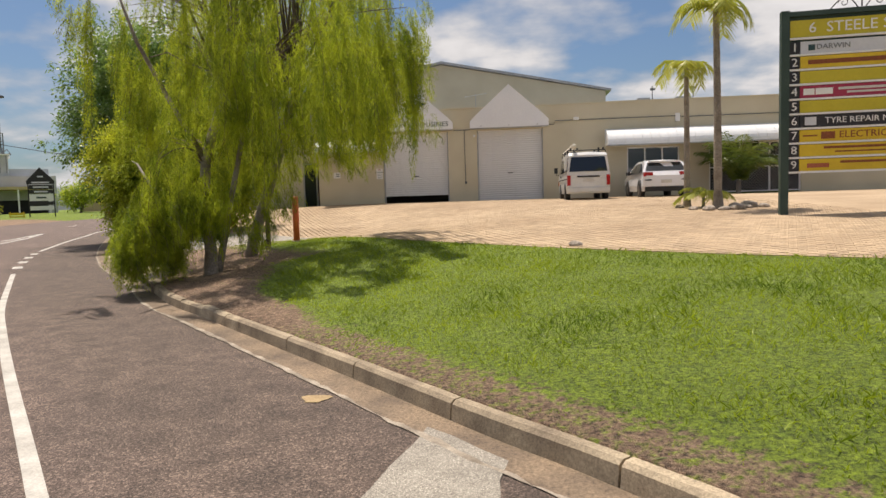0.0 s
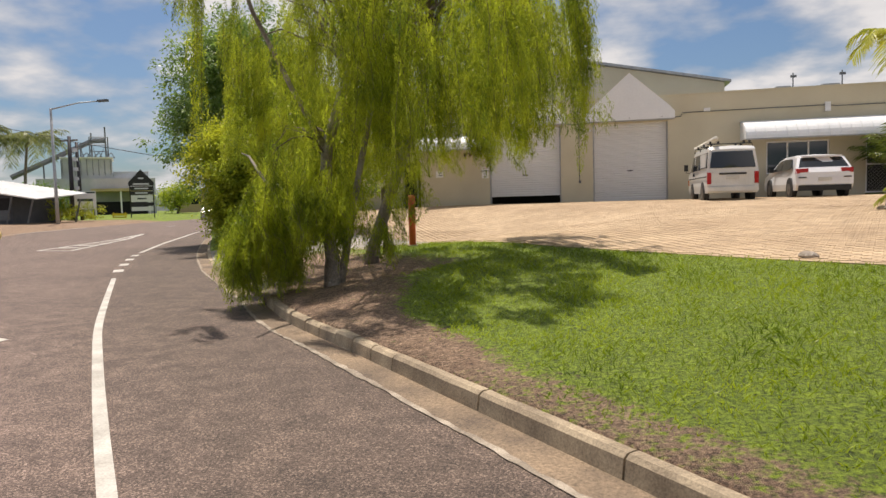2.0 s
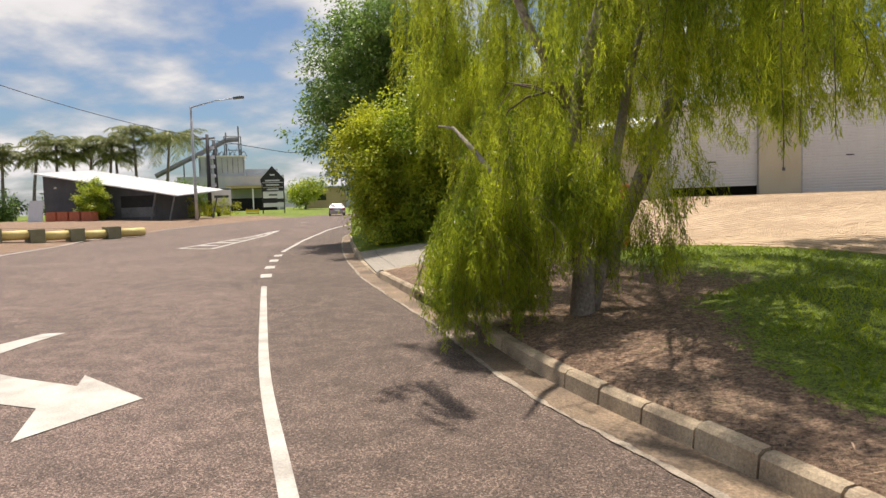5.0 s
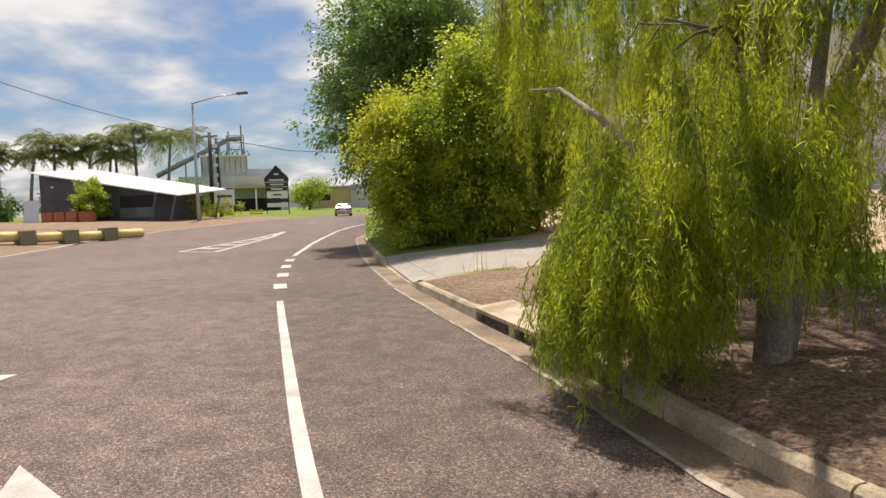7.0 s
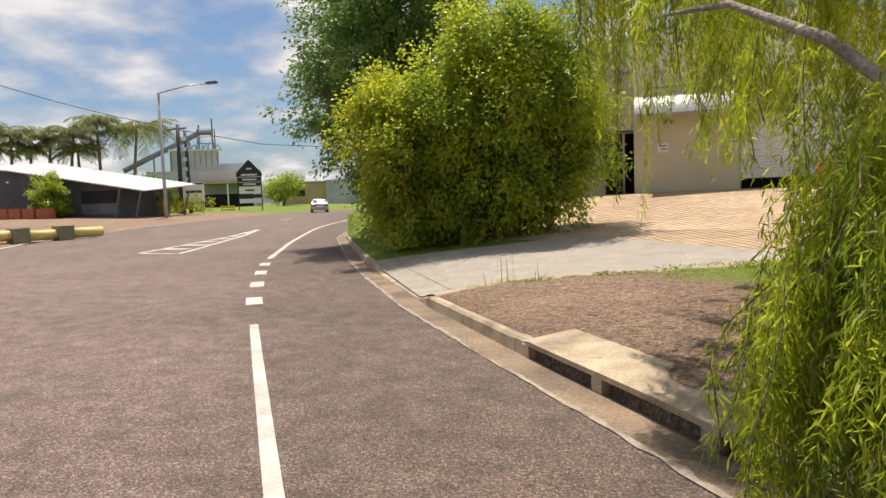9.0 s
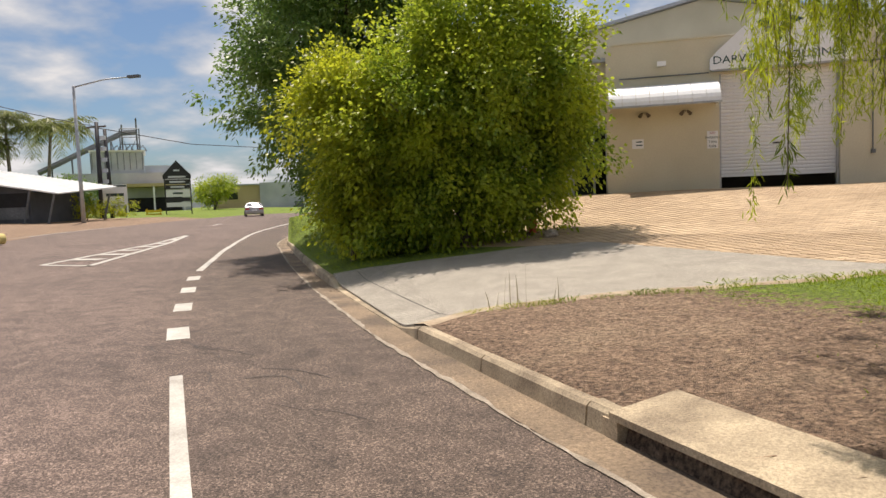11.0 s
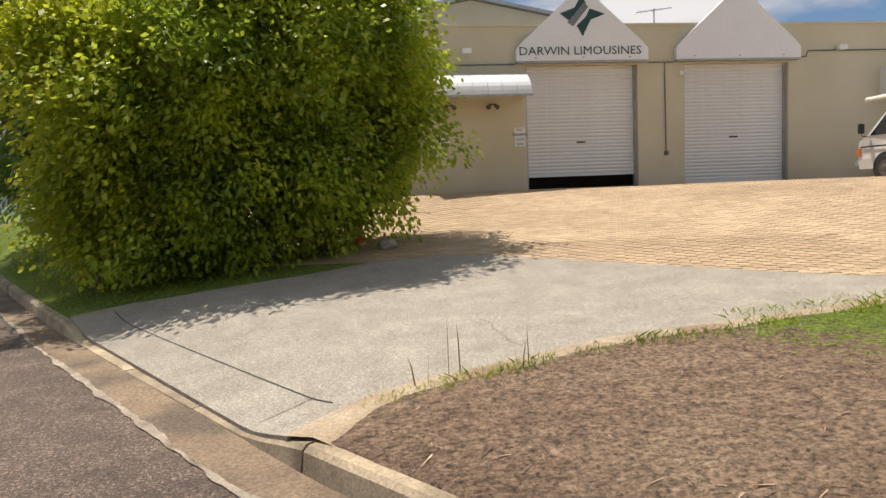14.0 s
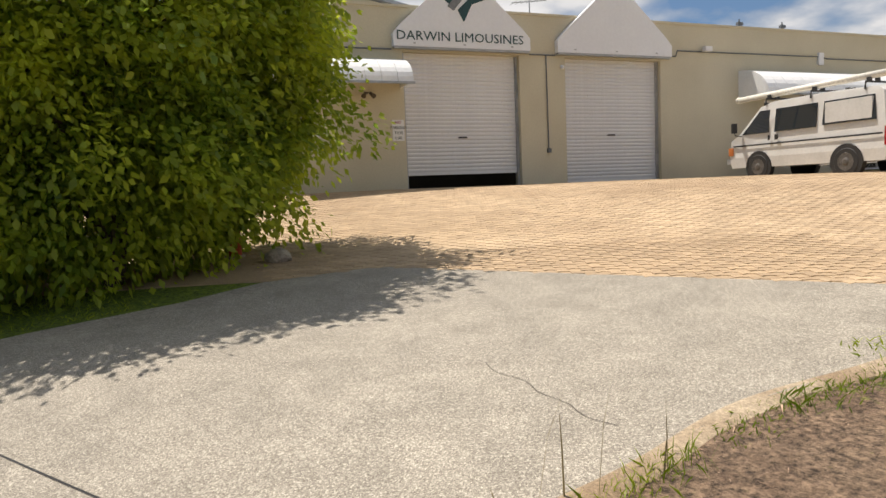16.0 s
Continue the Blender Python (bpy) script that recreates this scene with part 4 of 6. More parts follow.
bushy("shade_tree", (-15.2, 31.4, 0.45), [(0, 0, 5.6, 3.0, 2.7, 3.3), (-0.9, 0.3, 4.2, 2.4, 2.3, 2.6), (0.5, 0, 7.6, 2.3, 2.2, 2.0), (0.8, 0, 2.4, 1.8, 1.8, 2.2), (1.2, 0.4, 6.4, 2.2, 2.2, 2.4)],
      110000, (0.15, 0.07), M_TREE, M_BARK2, "tall dense dark green tree by the road", 13, 0.22, 1.6)

# ---- more materials ----
M_VAN = surf("old_white_car_paint", (0.62, 0.62, 0.60), (0.70, 0.70, 0.68), 2.5, 20, 0.3, 0.03, 0.002, speck=0.05, coat=0.5)
M_CARW = surf("white_car_paint", (0.76, 0.76, 0.78), (0.80, 0.80, 0.82), 2.5, 20, 0.22, 0.0, 0.002, speck=0.02, coat=0.8)
M_CARS = surf("silver_car_paint", (0.36, 0.33, 0.34), (0.42, 0.39, 0.40), 2.5, 20, 0.25, 0.0, 0.002, metal=0.5, speck=0.03, coat=0.7)
M_RED = surf("red_lens", (0.35, 0.015, 0.015), (0.42, 0.02, 0.02), 5, 30, 0.2, 0.0)
M_AMBER = surf("amber_lens", (0.5, 0.16, 0.05), (0.55, 0.2, 0.06), 5, 30, 0.25, 0.0)
M_RIM = surf("steel_rim", (0.09, 0.085, 0.08), (0.17, 0.16, 0.15), 9, 50, 0.5, 0.1, 0.003, metal=0.4)
M_PLATE = surf("number_plate", (0.55, 0.54, 0.5), (0.6, 0.6, 0.56), 5, 40, 0.5, 0.0)
M_PVC = surf("cream_pipe", (0.68, 0.66, 0.58), (0.76, 0.74, 0.66), 2, 30, 0.5, 0.05)
M_ORANGE = surf("orange_red_paint", (0.50, 0.085, 0.035), (0.62, 0.13, 0.05), 4, 40, 0.6, 0.2, 0.003, speck=0.2)
M_YELLOW = surf("sign_yellow", (0.62, 0.42, 0.015), (0.70, 0.50, 0.025), 2, 20, 0.5, 0.0, speck=0.05)
M_OLIVE = surf("sign_olive", (0.50, 0.42, 0.02), (0.56, 0.47, 0.03), 2, 20, 0.5, 0.0, speck=0.05)
M_MAROON = surf("sign_maroon", (0.32, 0.02, 0.06), (0.38, 0.03, 0.08), 2, 20, 0.5, 0.0, speck=0.05)
M_SIGNBLACK = surf("sign_black", (0.015, 0.014, 0.018), (0.025, 0.022, 0.028), 2, 20, 0.5, 0.0)
M_SIGNGREY = surf("sign_pale_grey", (0.55, 0.57, 0.62), (0.62, 0.64, 0.68), 2, 20, 0.5, 0.0, speck=0.04)
M_LETTER = surf("white_letter", (0.76, 0.76, 0.75), (0.8, 0.8, 0.8), 3, 20, 0.5, 0.0, speck=0.03)
M_TEAL = surf("dark_teal_letter", (0.012, 0.05, 0.055), (0.018, 0.07, 0.07), 3, 20, 0.5, 0.0)
M_GREYLOGO = surf("grey_emblem", (0.16, 0.17, 0.18), (0.2, 0.21, 0.22), 3, 20, 0.5, 0.0)
M_BROWNLETTER = surf("brown_letter", (0.20, 0.05, 0.01), (0.26, 0.07, 0.015), 3, 20, 0.5, 0.0)
M_ROCK = surf("rock", (0.22, 0.18, 0.14), (0.42, 0.36, 0.3), 6, 40, 0.9, 0.6, 0.02, speck=0.3)
M_SHED = surf("charcoal_wall", (0.055, 0.06, 0.07), (0.085, 0.09, 0.105), 0.8, 20, 0.7, 0.1)
M_ROOFW = surf("white_sheet_roof", (0.62, 0.63, 0.62), (0.76, 0.76, 0.74), 0.6, 20, 0.5, 0.1, speck=0.08)
M_PLANT = surf("grey_cladding", (0.36, 0.38, 0.41), (0.50, 0.52, 0.55), 0.3, 6, 0.6, 0.1, speck=0.08)
M_PLANTD = surf("dark_steelwork", (0.10, 0.11, 0.12), (0.16, 0.17, 0.18), 0.8, 8, 0.6, 0.1)
M_TERRA = surf("terracotta", (0.36, 0.10, 0.05), (0.44, 0.14, 0.08), 4, 40, 0.8, 0.2)
M_YLOG = surf("yellow_barrier_paint", (0.60, 0.48, 0.16), (0.68, 0.57, 0.24), 2, 30, 0.7, 0.2)
M_GLOG = surf("grey_green_block", (0.17, 0.17, 0.10), (0.24, 0.23, 0.15), 2, 30, 0.85, 0.3)
M_TANWALL = surf("tan_wall", (0.42, 0.33, 0.17), (0.50, 0.40, 0.22), 0.3, 8, 0.8, 0.1)


def lettering(text, size, material, parent, place, stretch=1.0, name="lettering"):
    """Raised letters facing -y, centred on their place."""
    cu = bpy.data.curves.new(name, "FONT")
    cu.body, cu.size, cu.align_x, cu.align_y, cu.extrude, cu.resolution_u = text, size, "CENTER", "CENTER", 0.004, 2
    tmp = new("lettering_outline", cu)
    me = bpy.data.meshes.new_from_object(tmp)
    bpy.data.objects.remove(tmp)
    me.materials.append(material)
    ob = new(name, me)
    ob.parent = parent
    ob.matrix_basis = pose(*place, 90, 0, 0) @ Matrix.Diagonal((stretch, 1, 1, 1))
    return ob


def slab_part(name, parent, material, x0, y0, z0, x1, y1, z1, bevel=0.0, label=""):
    bm = bmesh.new()
    box(bm, x0, y0, z0, x1, y1, z1)
    return part(name, bm, material, parent, label, bevel=bevel)


def tube_part(name, parent, material, pts, r, n=8, label=""):
    bm = bmesh.new()
    tube(bm, pts, r, n)
    return part(name, bm, material, parent, label, smooth=n > 6)


# ---- building details ----
lettering("DARWIN", 0.31, M_TEAL, sign_a, (-1.06, -0.176, 0.24), 1.1)
lettering("LIMOUSINES", 0.31, M_TEAL, sign_a, (0.68, -0.176, 0.24), 1.11)
bm = bmesh.new()
prism(bm, [(-0.62, 1.22), (-0.22, 1.36), (0.0, 1.72), (0.12, 1.40), (-0.1, 1.18), (-0.36, 1.02)], "y", -0.180, -0.172); part("emblem", bm, M_TEAL, sign_a, "dark green curved emblem")
bm = bmesh.new()
prism(bm, [(0.62, 1.2), (0.22, 1.05), (0.0, 0.62), (-0.16, 0.9), (0.1, 1.14), (0.2, 1.34)], "y", -0.180, -0.172); part("emblem", bm, M_TEAL, sign_a)
bm = bmesh.new()
prism(bm, [(-0.42, 0.98), (-0.26, 0.88), (0.16, 1.38), (0.04, 1.5)], "y", -0.184, -0.174); part("stripe", bm, M_GREYLOGO, sign_a)

conduit = thing("wall_conduit", label="thin dark cable conduit running along cream wall", category="cable")
tube_part("pipe", conduit, M_PLANTD, [(-7.4, WY - 0.03, 4.76), (-4.9, WY - 0.03, 4.76)], 0.018, 6)
tube_part("pipe", conduit, M_PLANTD, [(-1.2, WY - 0.03, 4.76), (-0.45, WY - 0.03, 4.76)], 0.018, 6)
tube_part("pipe", conduit, M_PLANTD, [(3.2, WY - 0.03, 4.86), (3.45, WY - 0.03, 4.86), (3.5, WY - 0.03, 5.02), (9, WY - 0.03, 5.03), (9.3, WY - 0.03, 4.98), (22, WY - 0.03, 5.0)], 0.018, 6)
tube_part("drop", conduit, M_PLANTD, [(-0.72, WY - 0.03, 4.76), (-0.7, WY - 0.03, 2.32)], 0.016, 6)
slab_part("switch_box", conduit, M_PLANTD, -0.74, WY - 0.07, 2.25, -0.64, WY, 2.36, 0.01)
slab_part("junction", conduit, M_LETTER, 8.9, WY - 0.08, 4.78, 9.1, WY - 0.004, 5.15, 0.02)
for x, z in ((4.45, 5.08), (-6.2, 5.1)):
    fl = thing("flood_light", (x, WY, z), 0, "small white security light fixed to wall", "light", "wall lights")
    slab_part("bracket", fl, M_STEEL, -0.03, -0.12, -0.03, 0.03, 0, 0.03)
    slab_part("lamp_head", fl, M_LETTER, -0.12, -0.24, -0.07, 0.12, -0.1, 0.06, 0.02)
dome = thing("security_camera", (-0.25, WY, 4.46), 0, "small white security camera on pier", "camera")
bm = bmesh.new(); bmesh.ops.create_uvsphere(bm, u_segments=10, v_segments=6, radius=0.06, matrix=Matrix.Translation((0, -0.05, 0))); part("housing", bm, M_LETTER, dome, smooth=True)
for x0, z0, x1, z1, rows, lab in ((-4.96, 2.6, -4.66, 3.1, 4, "white no parking notice on cream wall"), (-7.05, 2.7, -6.72, 2.98, 2, "small white notice on cream wall")):
    nt = thing("wall_notice", ((x0 + x1) / 2, WY - 0.02, z0), 0, lab, "sign")
    w, h = (x1 - x0) / 2, z1 - z0
    slab_part("plate", nt, M_LETTER, -w, 0, 0, w, 0.015, h, 0.003)
    if rows == 4:
        for k, word in enumerate(("CAR", "TAXI", "PARKING", "NO")):
            lettering(word, h / 5.2, M_MAROON if k == 3 else M_TEAL, nt, (0, -0.004, h * (k + 0.5) / 4))
    else:
        for k in range(rows):
            slab_part("text_bar", nt, M_TEAL, -w * 0.3, -0.004, h * (0.3 + 0.35 * k), w * 0.75, 0.001, h * (0.42 + 0.35 * k))
for x in (-5.55, -6.7):
    wl_ = thing("wall_lamp", (x, WY, 3.72), 0, "small brown twin spotlight under awning", "light", "awning lights")
    tube_part("stem", wl_, M_BARK2, [(0, 0, 0), (0, -0.12, 0)], 0.02, 6)
    for s_ in (-1, 1):
        tube_part("lamp_head", wl_, M_BARK2, [(s_ * 0.05, -0.1, 0), (s_ * 0.13, -0.2, -0.1)], [0.03, 0.06], 8)
# shopfront
shop = thing("window_1", (6.75, WY, 2.35), 0, "three-pane dark shop window in white frame", "window", kind="structure")
for x in (0, 0.78, 1.56, 2.29):
    slab_part("window_frame", shop, M_LETTER, x, 0.06, 0, x + 0.06, 0.14, 1.33)
for z in (0, 1.27):
    slab_part("window_frame", shop, M_LETTER, 0.0, 0.055, z, 2.35, 0.145, z + 0.06)
for x in (0.06, 0.84, 1.62):
    slab_part("pane", shop, M_GLASS, x, 0.09, 0.06, x + 0.72, 0.1, 1.27)
gate = thing("security_grille", (10.4, WY, 1.5), 0, "black diamond-mesh security screens in white frame", "security door")
for x in (0, 1.33, 2.63, 3.94):
    slab_part("frame", gate, M_LETTER, x, 0.04, 0, x + 0.06, 0.12, 2.25)
for z in (0, 1.1, 2.19):
    slab_part("frame", gate, M_LETTER, 0, 0.045, z, 4.0, 0.115, z + 0.06)
for k in range(-14, 30):
    for sgn in (1, -1):
        a = 0.14 * k
        pts = [(max(0, min(4, a + (0 if sgn > 0 else 2.25))), 0.08, 0), (max(0, min(4, a + (2.25 if sgn > 0 else 0))), 0.08, 2.25)]
        lo, hi = (a, a + 2.25) if sgn > 0 else (a + 2.25, a)
        t0, t1 = 0.0, 1.0
        for bound, sense in ((0, 1), (4, -1)):
            f0, f1 = sense * (lo - bound), sense * (hi - bound)
            if f0 < 0 and f1 < 0:
                t0 = 2
            elif f0 < 0:
                t0 = max(t0, f0 / (f0 - f1))
            elif f1 < 0:
                t1 = min(t1, f0 / (f0 - f1))
        if t0 < t1:
            tube_part("wire", gate, M_STEEL, [(lo + (hi - lo) * t0, 0.08, 2.25 * t0), (lo + (hi - lo) * t1, 0.08, 2.25 * t1)], 0.008, 3)
ent = thing("door_3", (-8.9, WY + 1.0, 1.25), 0, "dark glazed entrance doors in grey frame", "door", kind="structure")
for x in (0, 0.66, 1.06):
    slab_part("frame", ent, M_STEEL, x, 0.1, 0, x + 0.07, 0.2, 2.3)
slab_part("frame", ent, M_STEEL, 0, 0.1, 2.22, 1.4, 0.2, 2.3)
slab_part("pane", ent, M_GLASS, 0.06, 0.13, 0.02, 0.66, 0.15, 2.22)
# roof gear
ant = thing("tv_antenna", (-0.22, 36, TOP - 0.15), 0, "thin metal television antenna on roof", "antenna")
tube_part("mast", ant, M_STEEL, [(0, 0, 0), (0, 0, 1.05)], 0.018, 6)
tube_part("boom", ant, M_STEEL, [(-0.55, 0, 0.93), (0.55, 0, 1.07)], 0.015, 6)
for k in range(6):
    tube_part("rod", ant, M_STEEL, [(-0.5 + 0.16 * k, -0.22 + 0.02 * k, 0.935 + 0.02 * k), (-0.5 + 0.16 * k, 0.22 - 0.02 * k, 0.935 + 0.02 * k)], 0.008, 4)
for x, w in ((8.0, 0.3), (9.9, 0.35)):
    un = thing("roof_unit", (x, 37, TOP - 0.15), 0, "small grey roof vent and mast", "roof vent", "roof gear")
    slab_part("casing", un, M_STEEL, -w, -0.25, 0, w, 0.25, 0.62, 0.02)
    tube_part("mast", un, M_PLANTD, [(w + 0.15, 0, 0), (w + 0.15, 0, 1.2)], 0.025, 6)
    slab_part("mast_head", un, M_PLANTD, w + 0.05, -0.05, 1.0, w + 0.28, 0.05, 1.1)


# ---- vehicles: x ahead, y to the left, z up ----
def interp(pts, z):
    pts = sorted(pts)
    for (a, b), (c, d) in zip(pts, pts[1:]):
        if a <= z <= c:
            return b + (d - b) * (z - a) / max(c - a, 1e-6)
    return pts[0][1] if z < pts[0][0] else pts[-1][1]


def vehicle(name, at, turn, label, outline, half, lean, belt, sides, rear_glass, front_glass, wheels, wr, paint, extras):
    """outline: the side view; lean: how far the sides come in above the belt; sides: window outlines in x and z."""
    car = thing(name, at, turn, label, "car" if name != "van" else "van")
    top = max(z for x, z in outline)

    def side(z):
        return half - (lean * (z - belt) / (top - belt) if z > belt else 0.05 * (belt - z) ** 2)
    bm = bmesh.new()
    n = len(outline)
    rows = []
    for f in (-1, -0.86, 0, 0.86, 1):
        rows.append([bm.verts.new((x * (1 if abs(f) < 0.9 else 0.985), f * side(z), z + (0.025 if abs(f) < 0.5 and z > belt + 0.2 else 0) - (0.02 if abs(f) > 0.9 and z > top - 0.1 else 0))) for x, z in outline])
    for r, q_ in zip(rows, rows[1:]):
        for k in range(n):
            bm.faces.new((r[k], r[(k + 1) % n], q_[(k + 1) % n], q_[k]))
    bm.faces.new(rows[0][::-1]); bm.faces.new(rows[-1])
    part("body", bm, paint, car, bevel=0.02, smooth=False)
    for s_ in (1, -1):
        for win in sides:
            bm = bmesh.new()
            a = [bm.verts.new((x, s_ * (side(z) + 0.006), z)) for x, z in win]
            b = [bm.verts.new((x, s_ * (side(z) - 0.03), z)) for x, z in win]
            bm.faces.new(a); bm.faces.new(b[::-1])
            for k in range(len(win)):
                bm.faces.new((a[k], a[(k + 1) % len(win)], b[(k + 1) % len(win)], b[k]))
            part("side_window", bm, M_GLASS, car, "dark tinted window")
        for wx in wheels:
            bm = bmesh.new()
            tube(bm, [(wx, s_ * (half - 0.12), wr), (wx, s_ * (half + 0.004), wr)], wr + 0.075, 20)
            part("wheel_arch", bm, M_BLACK, car)
            wheel = thing("wheel", (wx, s_ * (half - 0.08), wr)); wheel.parent = car
            bm = bmesh.new()
            tube(bm, [(0, s_ * -0.1, 0), (0, s_ * 0.07, 0), (0, s_ * 0.095, 0)], [wr, wr, wr - 0.03], 22)
            part("tyre", bm, M_BLACK, wheel, smooth=False)
            bm = bmesh.new()
            tube(bm, [(0, s_ * 0.09, 0), (0, s_ * 0.1, 0), (0, s_ * 0.085, 0), (0, s_ * 0.11, 0)], [wr * 0.66, wr * 0.62, wr * 0.4, wr * 0.16], 16)
            part("rim", bm, M_RIM, wheel)
    for glass, sign_ in ((rear_glass, -1), (front_glass, 1)):
        (xa, za), (xb, zb) = glass
        bm = bmesh.new()
        m = 0.9
        q_ = [(xa, -side(za) * m, za), (xa, side(za) * m, za), (xb, side(zb) * 0.87, zb), (xb, -side(zb) * 0.87, zb)]
        nrm = Vector((zb - za, 0, xa - xb)).normalized() * sign_
        if nrm.x * sign_ < 0:
            nrm = -nrm
        a = [bm.verts.new(Vector(c) + nrm * 0.012) for c in q_]
        b = [bm.verts.new(Vector(c) - nrm * 0.03) for c in q_]
        bm.faces.new(a); bm.faces.new(b[::-1])
        for k in range(4):
            bm.faces.new((a[k], a[(k + 1) % 4], b[(k + 1) % 4], b[k]))
        part("windscreen", bm, M_GLASS, car)
    for nm, m, b in extras:
        slab_part(nm, car, m, *b, 0.012)
    return car


vz = 1.33
van = vehicle("van", (4.28, 30.2, vz), 90, "old white delivery van with roof rack, parked on paving",
              [(-2.02, 0.30), (-2.06, 0.55), (-2.05, 0.98), (-1.93, 1.72), (-1.8, 1.83), (-0.5, 1.87), (0.9, 1.86), (1.22, 1.78), (1.85, 1.12), (2.1, 0.98), (2.16, 0.55), (2.1, 0.30)],
              0.80, 0.11, 0.98, [[(1.72, 1.12), (0.92, 1.12), (0.92, 1.66), (1.22, 1.66)], [(0.74, 1.12), (-0.38, 1.12), (-0.38, 1.66), (0.74, 1.66)], [(-0.55, 1.14), (-1.78, 1.14), (-1.72, 1.66), (-0.55, 1.66)]],
              ((-2.035, 1.12), (-1.94, 1.66)), ((1.78, 1.2), (1.26, 1.74)), (1.2, -1.15), 0.31, M_VAN,
              [("bumper", M_VAN, (-2.14, -0.78, 0.36, -2.0, 0.78, 0.5)), ("bumper", M_STEEL, (2.05, -0.78, 0.4, 2.24, 0.78, 0.54)), ("number_plate", M_PLATE, (-2.075, -0.2, 0.74, -2.04, 0.2, 0.86)),
               ("handle", M_BLACK, (-2.075, -0.42, 0.9, -2.03, 0.42, 0.96)), ("tail_light", M_RED, (-2.075, 0.66, 0.6, -1.98, 0.79, 0.98)), ("tail_light", M_RED, (-2.075, -0.79, 0.6, -1.98, -0.66, 0.98)),
               ("indicator", M_AMBER, (2.0, 0.68, 0.62, 2.15, 0.81, 0.82)), ("indicator", M_AMBER, (2.0, -0.81, 0.62, 2.15, -0.68, 0.82)),
               ("trim_strip", M_BLACK, (-1.95, 0.795, 0.83, 2.0, 0.812, 0.865)), ("trim_strip", M_BLACK, (-1.95, -0.812, 0.83, 2.0, -0.795, 0.865)),
               ("door_handle", M_BLACK, (0.86, 0.795, 0.93, 0.9, 0.82, 1.05)), ("door_handle", M_BLACK, (0.62, 0.795, 0.93, 0.7, 0.82, 1.05)),
               ("van_panel", M_VAN, (-1.70, 0.70, 1.18, -0.62, 0.785, 1.62))])
rack = thing("roof_rack", (4.28, 30.2, vz + 1.84), 90, "steel roof rack with clamps on white van", "roof rack")
for x in (-1.5, -0.2, 1.05):
    tube_part("crossbar", rack, M_BLACK, [(x, -0.72, -0.06), (x, -0.7, 0.1), (x, 0.7, 0.1), (x, 0.72, -0.06)], 0.022, 6)
    for y in (-0.62, -0.45, 0.35, 0.6):
        slab_part("clamp", rack, M_BLACK, x - 0.04, y - 0.03, 0.1, x + 0.04, y + 0.03, 0.19, 0.008)
pipes = thing("carrier_tube", (4.28, 30.2, vz + 1.84), 90, "long cream plastic tube strapped on van roof", "pipe")
tube_part("tube", pipes, M_PVC, [(-2.1, 0.52, 0.24), (2.05, 0.52, 0.19)], 0.075, 14)
tube_part("cap", pipes, M_PVC, [(2.04, 0.52, 0.19), (2.12, 0.52, 0.189)], 0.083, 14)
mir = thing("wing_mirror", (4.28, 30.2, vz), 90, "black wing mirror on white van", "mirror")
tube_part("arm", mir, M_BLACK, [(1.72, 0.78, 1.08), (1.82, 0.92, 1.12), (1.84, 0.93, 1.2)], 0.012, 6)
slab_part("mirror_head", mir, M_BLACK, 1.81, 0.86, 1.18, 1.87, 1.0, 1.42, 0.02)

hz = 1.39
hatch = vehicle("hatchback_car", (7.35, 31.3, hz), 90, "clean white hatchback car parked on paving", [(-2.0, 0.25), (-2.12, 0.45), (-2.1, 0.85), (-2.0, 0.98), (-1.68, 1.36), (-1.2, 1.46), (-0.2, 1.47), (0.35, 1.36), (1.15, 0.98), (2.0, 0.78), (2.15, 0.5), (2.1, 0.25)],
                0.88, 0.19, 0.92, [[(0.95, 0.98), (-0.15, 0.97), (-0.15, 1.36), (0.28, 1.33)], [(-0.22, 0.97), (-1.15, 0.98), (-1.35, 1.08), (-1.1, 1.34), (-0.22, 1.37)]],
                ((-1.96, 1.02), (-1.69, 1.345)), ((1.1, 1.0), (0.38, 1.35)), (1.32, -1.3), 0.315, M_CARW,
                [("tail_light", M_RED, (-2.1, 0.5, 0.82, -1.9, 0.86, 0.98)), ("tail_light", M_RED, (-2.1, -0.86, 0.82, -1.9, -0.5, 0.98)), ("number_plate", M_PLATE, (-2.14, -0.2, 0.56, -2.08, 0.2, 0.68)),
                 ("lower_bumper", M_BLACK, (-2.13, -0.8, 0.24, -1.95, 0.8, 0.42)), ("roof_spoiler", M_CARW, (-1.82, -0.6, 1.36, -1.55, 0.6, 1.42)), ("mirror_head", M_BLACK, (0.75, 0.86, 0.95, 0.9, 1.02, 1.08)),
                 ("reflector", M_BLACK, (-2.13, 0.56, 0.66, -2.07, 0.8, 0.7)), ("reflector", M_BLACK, (-2.13, -0.8, 0.66, -2.07, -0.56, 0.7))])
